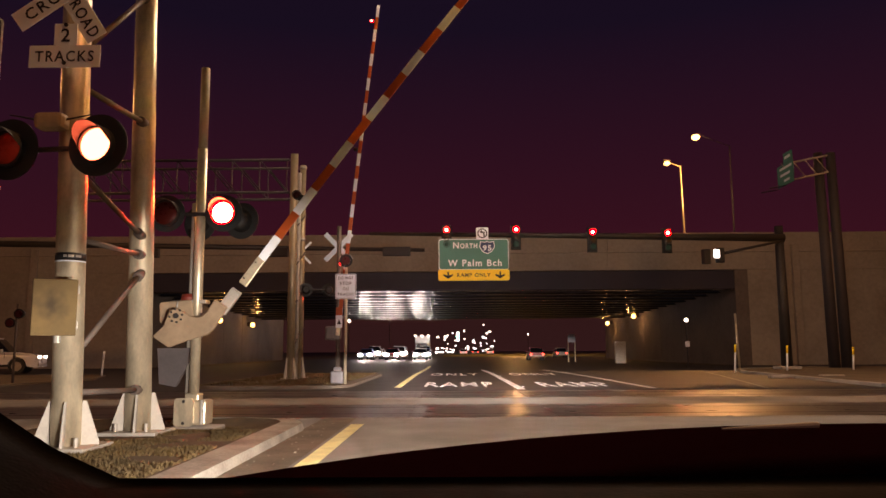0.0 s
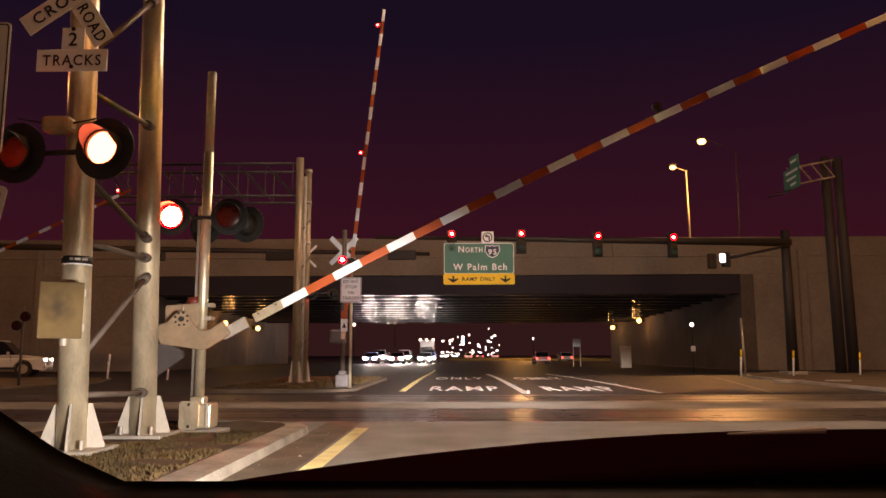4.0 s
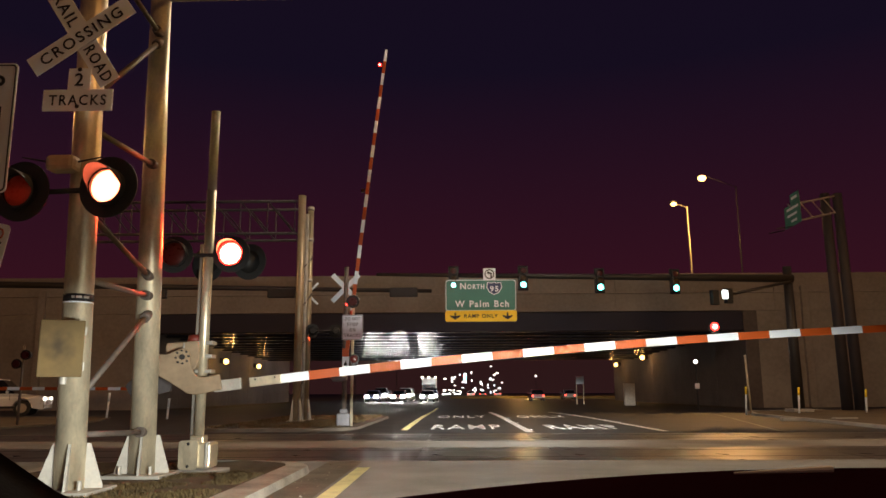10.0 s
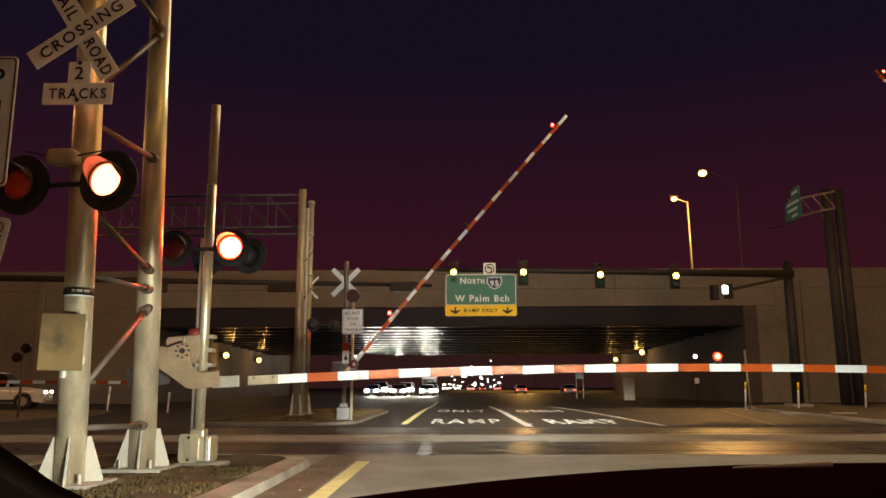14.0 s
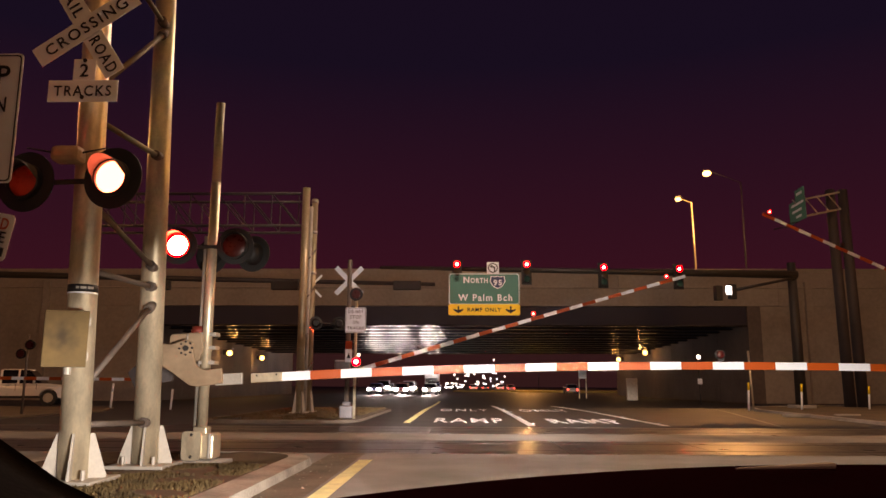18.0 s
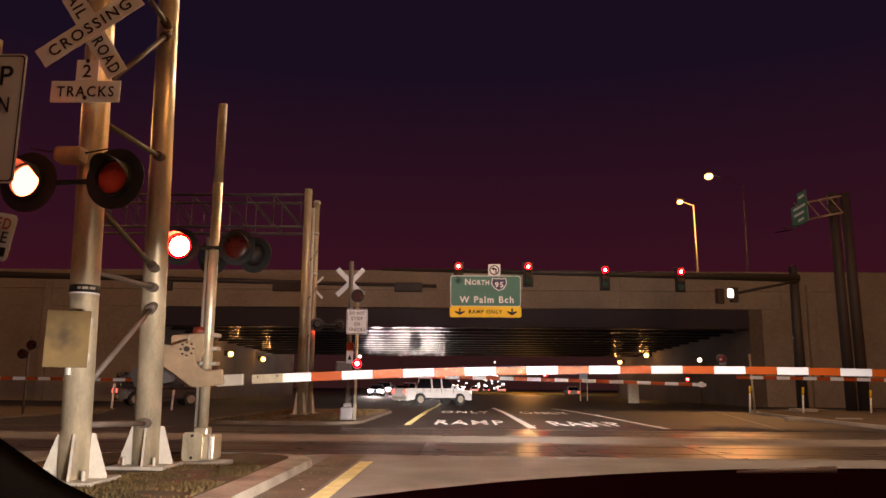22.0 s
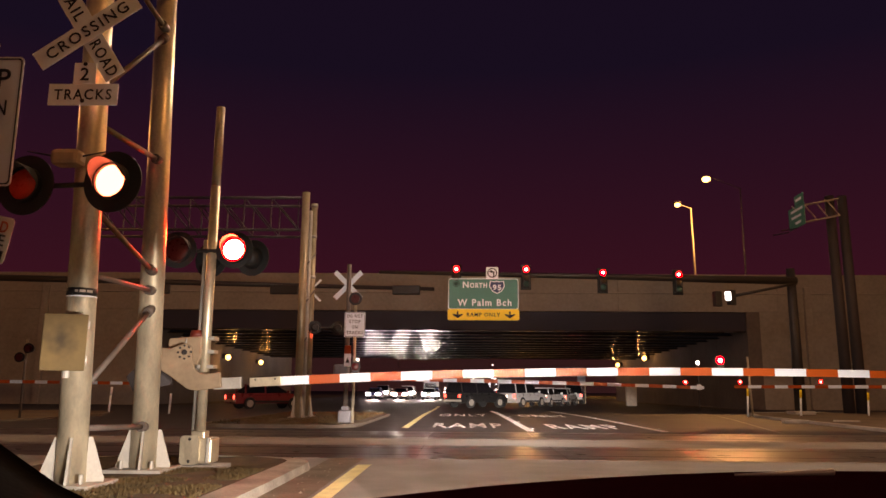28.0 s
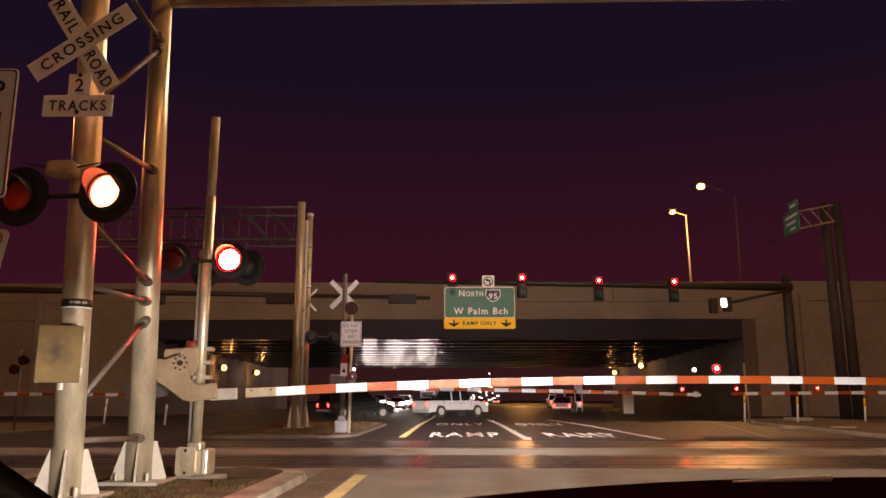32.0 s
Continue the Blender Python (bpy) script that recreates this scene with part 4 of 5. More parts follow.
MY = 37.0
for x, z in ((-0.19, 6.55), (3.22, 6.55), (6.96, 6.4), (10.62, 6.33)):
    signal_head(x, MY, z)
mastarm = thing("signal_mast", pose(0, 0, 0), "dark steel signal mast with a long arm", "signal mast")
bm = bmesh.new(); cyl(bm, (16.2, MY + 0.4, 0.0), (16.2, MY + 0.4, 7.05), 0.27, 0.2, 18); part("pole", bm, BLACK_METAL, mastarm, smooth=True)
bm = bmesh.new(); cyl(bm, (16.4, MY + 0.3, 6.45), (-4.0, MY + 0.3, 6.8), 0.2, 0.08, 14); part("arm", bm, BLACK_METAL, mastarm, smooth=True)
bm = bmesh.new(); cyl(bm, (16.3, MY + 0.2, 6.3), (12.7, MY - 1.0, 5.5), 0.07, None, 10); part("side_arm", bm, BLACK_METAL, mastarm, smooth=True)
bm = bmesh.new(); bx(bm, 16.2, MY + 0.4, 0.1, 1.0, 1.0, 0.25, 0.05); part("footing", bm, CONCRETE, mastarm)
ped = thing("walk_signal", pose(12.55, MY - 1.2, 5.45, 0, 0, 20), "black signal box with a lit white face", "walk signal")
bm = bmesh.new(); bx(bm, -0.55, 0.1, -0.1, 0.36, 0.25, 0.7, 0.03); bx(bm, 0.25, 0.1, 0, 0.36, 0.25, 0.7, 0.03); part("housing", bm, BLACK, ped)
bm = bmesh.new(); prism(bm, rounded(0.34, 0.42, 0.08), -0.05, -0.03); part("face", bm, WHITE_LIT, ped, "lit white face", at=pose(-0.05, 0, 0.05))

gs = thing("overhead_sign", pose(1.13, MY - 0.05, 5.44), "green guide sign with a yellow lane panel", "overhead sign")
bm = bmesh.new(); prism(bm, rounded(3.47, 1.56, 0.14), 0, 0.03); part("panel", bm, SIGN_GREEN, gs, "green panel with white border", at=pose(0, 0, 0.25))
bm = bmesh.new()
o, i_ = rounded(3.43, 1.52, 0.13), rounded(3.35, 1.44, 0.11)
va, vb = [bm.verts.new((u, -0.004, v + 0.25)) for u, v in o], [bm.verts.new((u, -0.004, v + 0.25)) for u, v in i_]
for k in range(len(va)):
    j = (k + 1) % len(va)
    bm.faces.new((va[k], vb[k], vb[j], va[j]))
part("border", bm, WHITE_SHEET, gs)
bm = bmesh.new(); prism(bm, rounded(3.47, 0.54, 0.1), -0.012, 0.02); part("lane_panel", bm, SIGN_YELLOW, gs, "yellow panel", at=pose(0, 0, -0.76))
word("lettering", "N", 0.31, 0.29, WHITE_SHEET, gs, pose(-0.86, -0.006, 0.70), bold=0.03)
word("lettering", "ORTH", 0.25, 0.84, WHITE_SHEET, gs, pose(-0.24, -0.006, 0.67), bold=0.03)
word("lettering", "W Palm Bch", 0.33, 2.62, WHITE_SHEET, gs, pose(0.05, -0.006, -0.17), bold=0.024)
word("lettering", "RAMP ONLY", 0.19, 1.62, BLACK, gs, pose(0.0, -0.016, -0.76), bold=0.02)
for ax in (-1.25, 1.28):
    bm = bmesh.new(); prism(bm, [(ax - 0.04, 0.17), (ax + 0.04, 0.17), (ax + 0.04, 0.0), (ax + 0.24, 0.05), (ax + 0.24, -0.01), (ax, -0.17), (ax - 0.24, -0.01), (ax - 0.24, 0.05), (ax - 0.04, 0.0)], -0.018, -0.013); part("arrow", bm, BLACK, gs, "black down arrow", at=pose(0, 0, -0.77))
bm = bmesh.new(); prism(bm, [(-0.3, 0.26), (-0.1, 0.22), (0, 0.27), (0.1, 0.22), (0.3, 0.26), (0.34, 0.02), (0.2, -0.2), (0, -0.3), (-0.2, -0.2), (-0.34, 0.02)], -0.010, -0.002); sh = part("route_shield", bm, mat("shield_blue", (0.03, 0.05, 0.13), 0.5), gs, "dark blue route shield", at=pose(0.66, -0.004, 0.60))
bm = bmesh.new(); prism(bm, [(-0.34, 0.30), (-0.11, 0.26), (0, 0.31), (0.11, 0.26), (0.34, 0.30), (0.385, 0.02), (0.23, -0.23), (0, -0.345), (-0.23, -0.23), (-0.385, 0.02)], -0.006, 0.0); part("shield_rim", bm, WHITE_SHEET, sh, "pale rim")
word("lettering", "95", 0.28, 0.42, WHITE_SHEET, sh, pose(0, -0.014, -0.04), bold=0.03)
nl = thing("turn_sign", pose(1.56, MY - 0.1, 6.72), "small white no-turn sign above the guide sign", "road sign")
bm = bmesh.new(); prism(bm, rounded(0.6, 0.58, 0.05), 0, 0.008); part("plate", bm, WHITE_SHEET, nl)
bm = bmesh.new()
for i in range(24):
    a0, a1 = 2 * math.pi * i / 24, 2 * math.pi * (i + 1) / 24
    bm.faces.new([bm.verts.new((q * math.cos(a), -0.004, q * math.sin(a))) for q, a in ((0.24, a0), (0.19, a0), (0.19, a1), (0.24, a1))])
bmesh.ops.remove_doubles(bm, verts=bm.verts[:], dist=0.0005)
part("ring", bm, BLACK, nl)
bm = bmesh.new(); prism(bm, [(0.05, -0.17), (0.11, -0.17), (0.11, 0.06), (-0.02, 0.1), (-0.02, 0.16), (-0.15, 0.06), (-0.02, -0.02), (-0.02, 0.03), (0.05, 0.0)], -0.008, -0.003); part("arrow", bm, BLACK, nl)


# ---- overpass ----
BY = 58.0
ov = thing("overpass", pose(0, 0, 0), "concrete highway overpass with dark girders", "bridge")
for x0 in range(-120, 121, 12):
    bm = bmesh.new(); bx(bm, x0 + 6, BY + 0.2, 9.15, 11.97, 0.4, 1.5, 0.02); part("parapet_panel", bm, BRIDGE, ov)
    bm = bmesh.new(); bx(bm, x0 + 6, BY + 0.25, 7.72, 11.985, 0.5, 1.36, 0.01); part("fascia", bm, BRIDGE, ov)
bm = bmesh.new(); bx(bm, 0, BY + 0.15, 8.43, 240, 0.6, 0.1, 0.02); part("drip_ledge", bm, BRIDGE, ov)
bm = bmesh.new(); bx(bm, 0, BY + 19.5, 7.45, 240, 38.4, 0.5, 0, Matrix.Rotation(radians(-0.94), 4, "X")); part("deck", bm, BRIDGE, ov)
for k in range(13):
    y, fall = BY + 0.7 + 3.05 * k, -0.05 * k
    bm = bmesh.new(); bx(bm, -1.0, y, 6.45 + fall, 45.5, 0.12, 1.7); gd = part("girder", bm, GIRDER, ov, "dark painted steel girder")
    bm = bmesh.new(); bx(bm, -1.0, y, 5.58 + fall, 45.5, 0.95, 0.06); part("flange", bm, FLANGE, gd, "satin steel flange")
bm = bmesh.new(); bx(bm, -1.0, BY + 0.3, 6.28, 45.5, 0.1, 1.48); part("fascia_girder", bm, GIRDER, ov, "dark purple-grey girder face")
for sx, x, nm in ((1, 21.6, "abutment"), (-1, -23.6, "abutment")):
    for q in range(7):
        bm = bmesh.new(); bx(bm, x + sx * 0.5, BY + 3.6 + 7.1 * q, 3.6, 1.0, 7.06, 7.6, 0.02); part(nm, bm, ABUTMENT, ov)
for x0 in (22.0, 30.0, 38.0, 46.0, 54.0, 62.0, 70.0, -24.0, -32.0, -40.0, -48.0, -56.0, -64.0, -72.0):
    s = 1 if x0 > 0 else -1
    bm = bmesh.new(); bx(bm, x0 + s * 4.0, BY + 0.35, 3.4, 7.97, 0.5, 7.3, 0.02); part("wing_wall_panel", bm, BRIDGE, ov)
for x0 in (26.2, 34, 42, 50, -32, -40, -48, -56):
    bm = bmesh.new(); bx(bm, x0, BY - 0.05, 4.3, 0.55, 0.35, 9.2, 0.03); part("pilaster", bm, BRIDGE, ov)

G_WL = "wall lamps under the overpass"
for x, y, z in ((20.95, 102, 4.5), (20.95, 87.3, 4.78), (-22.95, 75.2, 4.1), (-22.95, 87.7, 4.05)):
    s = -1 if x > 0 else 1
    w = thing("wall_lamp", pose(x, y, z), "glowing sodium wall lamp under the overpass", "wall lamp", G_WL)
    bm = bmesh.new(); bx(bm, 0.2 * -s, 0, 0.1, 0.4, 0.5, 0.5, 0.04); part("housing", bm, BLACK_METAL, w)
    bm = bmesh.new(); bmesh.ops.create_uvsphere(bm, u_segments=16, v_segments=10, radius=0.27, matrix=pose(s * 0.2, -0.1, 0)); part("lens", bm, SODIUM_LIT, w, "glowing amber lens", True)
    lamp("wall_lamp_light", "POINT", (x + s * 0.9, y - 0.6, z), 75, SODIUM, 0.2)

G_HL = "street lamps on the overpass"
for x, y, z, zb, dx in ((30.0, 90, 26.6, 9.0, -0.3), (27.9, 90, 23.4, 9.0, -1.8)):
    w = thing("street_lamp", pose(x, y, 0), "tall sodium street lamp on the overpass", "street lamp", G_HL)
    if dx < -1:
        bm = bmesh.new(); cyl(bm, (0, 0, 8.5), (-0.2, 0, 22.9), 0.16, 0.1, 12); part("pole", bm, GALV, w, smooth=True)
        bm = bmesh.new(); cyl(bm, (-0.2, 0, 22.8), (dx, 0, 23.4), 0.06, None, 8); part("arm", bm, GALV, w)
    else:
        bm = bmesh.new(); cyl(bm, (6, 6, 8.5), (6, 6, 27.0), 0.12, 0.07, 12); part("pole", bm, BLACK, w, smooth=True)
        bm = bmesh.new(); cyl(bm, (6, 6, 26.9), (0.2, 0, 26.7), 0.04, None, 8); part("arm", bm, BLACK, w)
    bm = bmesh.new(); bx(bm, dx, 0, z + 0.12, 0.9, 0.5, 0.2, 0.06); part("hood", bm, BLACK_METAL, w)
    bm = bmesh.new(); bmesh.ops.create_uvsphere(bm, u_segments=16, v_segments=10, radius=0.5 if dx > -1 else 0.36, matrix=pose(dx, -0.1, z - 0.2) @ Matrix.Diagonal((1, 1, 0.7, 1))); part("lens", bm, SODIUM_LIT, w, "glowing amber lens", True)
lamp("high_lamp_light", "POINT", (29.5, 85, 25.5), 9000, SODIUM, 0.6)

# ---- sign column beside the wing wall ----
oc = thing("sign_column", pose(20.3, 40.0, 0), "twin dark columns with a cantilevered green sign", "sign structure")
for dx in (-0.53, 0.13):
    bm = bmesh.new(); cyl(bm, (dx, 0, -0.1), (dx - 0.1, 0, 11.4), 0.28, 0.24, 20); part("column", bm, COLUMN_STEEL, oc, smooth=True)
for dz in (9.6, 10.5):
    bm = bmesh.new(); cyl(bm, (-0.2, -0.1, dz + 0.75), (-2.9, -1.5, dz), 0.05, None, 8); part("arm", bm, GALV_DULL, oc)
for u in range(4):
    a, b = 0.25 * u, 0.25 * (u + 1)
    bm = bmesh.new(); cyl(bm, (-0.2 - 3.1 * a, -0.1 - 1.4 * a, 10.35 - 0.75 * a), (-0.2 - 3.1 * b, -0.1 - 1.4 * b, 11.25 - 0.75 * b), 0.03, None, 8); part("arm_brace", bm, GALV_DULL, oc)
bm = bmesh.new(); bx(bm, 0, 0, 0, 2.0, 0.04, 1.12, 0.01); pn = part("panel", bm, SIGN_GREEN, oc, "green panel seen at a slant", at=pose(-3.08, -1.5, 9.92, 0, 0, -92))
for k, (w, dx_) in enumerate(((1.5, 0.1), (1.2, 0.0), (0.7, 0.2))):
    bm = bmesh.new(); bx(bm, dx_, -0.03, 0.34 - 0.33 * k, w, 0.01, 0.13); part("legend_bar", bm, WHITE_SHEET, pn)
bm = bmesh.new(); bx(bm, 0.4, 0, 0.83, 1.1, 0.04, 0.5, 0.01); tb = part("tab", bm, SIGN_GREEN, pn)
bm = bmesh.new(); bx(bm, 0.4, -0.03, 0.83, 0.7, 0.01, 0.14); part("legend_bar", bm, WHITE_SHEET, tb)
for dx_ in (-0.9, 0.2):
    bm = bmesh.new(); cyl(bm, (dx_, -0.1, -0.62), (dx_ - 0.1, -0.9, -0.75), 0.03, None, 8); part("light_arm", bm, BLACK_METAL, pn)

# ---- posts on the verge ----
for x, y, h, label in ((13.1, 35.8, 0.9, "slim white delineator post"), (15.15, 35.0, 0.85, "white delineator post with a yellow top"), (18.64, 36.0, 0.75, "leaning delineator post with a yellow top"), (-15.0, 33.0, 0.75, "plain white delineator post on the verge"), (-12.4, 33.0, 0.5, "plain white delineator post on the verge")):
    d = thing("marker_post", pose(x, y, 0.0, 0, 3, 0), label, "marker post", "marker posts on the verge")
    bm = bmesh.new(); cyl(bm, (0, 0, -0.05), (0, 0, h), 0.045, None, 10); part("post", bm, WHITE_SHEET, d, smooth=True)
    bm = bmesh.new(); cyl(bm, (0, 0, h), (0, 0, h + 0.35), 0.05, None, 10); part("cap", bm, SIGN_YELLOW if x > 0 else WHITE_SHEET, d, "bright reflective top", True)
fp = thing("leaning_pole", pose(13.4, 36.0, 0, 0, -2, 0), "thin pale pole on the verge", "pole")
bm = bmesh.new(); cyl(bm, (0, 0, -0.05), (0, 0, 2.7), 0.05, None, 10); part("pole", bm, GALV, fp, smooth=True)
tp = thing("lamp_post", pose(15.3, 50, -0.12), "thin post with a small lit globe and a white plate", "post lamp")
bm = bmesh.new(); cyl(bm, (0, 0, 0), (0, 0, 2.95), 0.05, None, 8); part("post", bm, BLACK_METAL, tp)
bm = bmesh.new(); bmesh.ops.create_uvsphere(bm, u_segments=12, v_segments=8, radius=0.14, matrix=pose(0, 0, 3.05)); part("globe", bm, HEAD_SOFT, tp)
bm = bmesh.new(); bx(bm, 0, -0.06, 1.5, 0.3, 0.02, 0.35); part("plate", bm, WHITE_SHEET, tp)
ub = thing("utility_cabinet", pose(14.9, 68, -0.15), "grey utility cabinet by the abutment", "utility box")
bm = bmesh.new(); bx(bm, 0, 0, 0.95, 0.9, 0.5, 1.9, 0.03); part("body", bm, ALU_PAINT, ub)

# ---- vehicles ----
PAINTS = {}
WHEELS = {}


def paint(name, c):
    if name not in PAINTS:
        PAINTS[name] = mat("paint_" + name, c, 0.3, 0.2, 0.06, 2, 0.0, 60)
    return PAINTS[name]


def vehicle(name, kind, color, rgb, label, head=HEAD_SOFT, tail=RED_TAIL, m=None):
    """A vehicle facing +x, its origin on the ground under its middle."""
    v = thing(name, m or pose(0, 0, 0), label, "truck" if kind == "pickup" else "car")
    L, H, W, bon, wr = {"suv": (4.8, 1.78, 1.9, 1.05, 0.37), "pickup": (5.5, 1.85, 1.95, 1.12, 0.4), "sedan": (4.6, 1.45, 1.8, 0.92, 0.33)}[kind]
    h = L / 2
    low = 0.32
    prof = [(-h, low + 0.1), (-h, bon - 0.05), (-h + 0.1, bon), (h * 0.5, bon + 0.02), (h - 0.25, bon - 0.12), (h, bon - 0.3), (h, low + 0.05), (h - 0.15, low)]
    fa, ra = h * 0.62, -h * 0.6
    arch = []
    for cx in (fa, ra):
        arch += [(cx + (wr + 0.06) * math.cos(radians(a)), wr + (wr + 0.06) * math.sin(radians(a))) for a in range(0, 181, 30)]
    prof = prof + arch + [(-h + 0.1, low)]
    bm = bmesh.new(); prism(bm, prof, -W / 2, W / 2)
    for q in bm.verts:
        q.co.y *= 1 - 0.07 * max(0, abs(q.co.x) / h - 0.7) / 0.3 - 0.05 * max(0, q.co.z - 0.75)
    bmesh.ops.bevel(bm, geom=[e for e in bm.edges if abs(e.verts[0].co.y - e.verts[1].co.y) < 0.2 and min(e.verts[0].co.z, e.verts[1].co.z) > low + 0.3], offset=0.05, segments=2, affect="EDGES")
    part("body", bm, paint(color, rgb), v, color + " painted body")
    if kind == "pickup":
        cab, roof = [(-0.75, bon), (-0.62, H - 0.05), (-0.5, H), (0.55, H), (0.7, H - 0.04), (1.35, bon)], (-0.6, 0.62)
    elif kind == "suv":
        cab, roof = [(-h + 0.05, bon), (-h + 0.25, H - 0.08), (-h + 0.4, H), (0.2, H), (0.4, H - 0.05), (1.1, bon)], (-h + 0.3, 0.3)
    else:
        cab, roof = [(-h + 0.55, bon), (-1.0, H - 0.04), (-0.8, H), (0.1, H), (0.3, H - 0.03), (1.15, bon)], (-0.95, 0.2)
    bm = bmesh.new(); prism(bm, cab, -W / 2 + 0.1, W / 2 - 0.1)
    for q in bm.verts:
        q.co.y *= 1 - 0.16 * max(0, q.co.z - bon) / (H - bon)
    part("cabin_glass", bm, GLASS_DARK, v, "dark window glass")
    bm = bmesh.new(); bx(bm, (roof[0] + roof[1]) / 2, 0, H + 0.01, roof[1] - roof[0], (W - 0.2) * 0.86, 0.06, 0.025); part("roof", bm, paint(color, rgb), v)
    for px in (cab[0][0] + 0.12, (cab[0][0] + cab[-1][0]) / 2 - 0.1):
        for sy in (-1, 1):
            bm = bmesh.new(); bx(bm, px, sy * (W / 2 - 0.165), (bon + H) / 2, 0.1, 0.03, H - bon, 0.005, Matrix.Rotation(sy * 0.2, 4, "X")); part("pillar", bm, paint(color, rgb), v)
    for cx in (fa, ra):
        for sy in (-1, 1):
            bm = bmesh.new(); cyl(bm, (0, -0.11, 0), (0, 0.11, 0), wr, None, 20); w = part("wheel", bm, TYRE, v, "black tyre", at=pose(cx, sy * (W / 2 - 0.1), wr))
            WHEELS.setdefault(v.name, []).append((w, cx, sy * (W / 2 - 0.1), wr))
            bm = bmesh.new(); cyl(bm, (0, sy * 0.10, 0), (0, sy * 0.125, 0), wr * 0.62, None, 12)
            for sp in range(5):
                bx(bm, 0, sy * 0.13, 0, 0.05, 0.02, wr * 1.2, 0.0, Matrix.Rotation(sp * math.pi / 5, 4, "Y"))
            part("rim", bm, GALV_DULL, w)
    for sy in (-1, 1):
        for px in ((0.95, -0.35, -1.35) if kind != "pickup" else (1.1, 0.1, -0.85)):
            bm = bmesh.new(); bx(bm, px, sy * (W / 2 - 0.012), (low + bon) / 2 + 0.12, 0.018, 0.02, bon - low - 0.3); part("door_seam", bm, BLACK, v)
        bm = bmesh.new(); bx(bm, 0.98, sy * (W / 2 + 0.06), bon + 0.1, 0.12, 0.2, 0.15, 0.04); part("mirror", bm, paint(color, rgb), v)
        bm = bmesh.new(); bx(bm, 0, sy * (W / 2 + 0.004), low + 0.12, 2 * h * 0.5, 0.03, 0.12, 0.01); part("sill_trim", bm, BLACK, v)
        bm = bmesh.new(); bx(bm, h - 0.03, sy * (W / 2 - 0.28), bon - 0.24, 0.12, 0.36 if head is HEAD_SOFT else 0.5, 0.17 if head is HEAD_SOFT else 0.3, 0.03); part("headlight", bm, head, v, "lit headlight")
        bm = bmesh.new(); bx(bm, -h + 0.01, sy * (W / 2 - 0.2), bon - 0.22, 0.08, 0.22, 0.22, 0.02); part("tail_light", bm, tail, v, "red tail light")
    bm = bmesh.new(); bx(bm, h - 0.02, 0, low + 0.16, 0.1, W - 0.1, 0.16, 0.03); part("bumper", bm, GALV_DULL, v)
    bm = bmesh.new(); bx(bm, -h + 0.02, 0, low + 0.18, 0.1, W - 0.1, 0.16, 0.03); part("bumper", bm, GALV_DULL, v)
    return v


# oncoming queue with its headlights on
KINDS = (("sedan", "silver", (0.5, 0.5, 0.5)), ("suv", "black", (0.02, 0.02, 0.02)), ("pickup", "grey", (0.2, 0.2, 0.2)), ("suv", "white", (0.7, 0.7, 0.7)), ("sedan", "blue", (0.05, 0.07, 0.2)), ("sedan", "maroon", (0.12, 0.02, 0.02)))
for i, (x, y) in enumerate(((-4.0, 101), (-7.6, 100), (-11.2, 102), (-3.8, 110), (-7.4, 109), (-11.0, 111), (-4.1, 120), (-7.7, 119), (-11.3, 121))):
    kind, c, rgb = KINDS[(i * 5 + i // 3) % 6]
    vehicle("car", kind, c, rgb, c + " car waiting with bright headlights", HEAD_LIT, RED_TAIL, pose(x, y, drop_of(y), 0, 0, -90))
# added truck: its headlights and roof lamps fill out the glare of the queue
bt = thing("box_truck", pose(-5.0, 132, drop_of(132)), "white box truck with three roof lamps, added to fill out the glare", "truck")
bm = bmesh.new(); bx(bm, 0, 3, 2.2, 2.4, 5.5, 2.8, 0.05); part("cargo_box", bm, paint("white", (0.7, 0.7, 0.7)), bt)
bm = bmesh.new(); bx(bm, 0, -0.9, 1.5, 2.2, 2.2, 2.0, 0.15); part("cab", bm, paint("white", (0.7, 0.7, 0.7)), bt)
bm = bmesh.new(); bx(bm, 0, -2.0, 2.0, 1.9, 0.06, 0.8, 0.02); part("windscreen", bm, GLASS_DARK, bt)
for k in (-1, 0, 1):
    bm = bmesh.new(); bx(bm, k * 1.1, -0.1 - 1.0, 3.68, 0.4, 0.2, 0.3, 0.05); part("glare_lamp", bm, HEAD_SOFT, bt, "lit roof lamp added for the glare")
for k in (-1, 1):
    bm = bmesh.new(); bx(bm, k * 0.8, -2.02, 0.85, 0.4, 0.1, 0.22, 0.03); part("headlight", bm, HEAD_LIT, bt, "lit headlight")
    for wy in (-0.9, 4.2):
        bm = bmesh.new(); cyl(bm, (k * 0.85, wy, 0.45), (k * 1.15, wy, 0.45), 0.45, None, 18); part("wheel", bm, TYRE, bt)
# parked and receding traffic on the far road
leaver = vehicle("car", "sedan", "red", (0.2, 0.03, 0.03), "red car driving away along the road", HEAD_SOFT, RED_TAIL)
for x, y, c, rgb in ((16.6, 118, "grey", (0.2, 0.2, 0.2)), (3.0, 190, "silver", (0.5, 0.5, 0.5)), (6.5, 210, "black", (0.03, 0.03, 0.03)), (10, 200, "white", (0.6, 0.6, 0.6))):
    vehicle("car", "sedan", c, rgb, c + " car far along the road", HEAD_SOFT, RED_TAIL, pose(x, y, drop_of(y), 0, 0, 90))

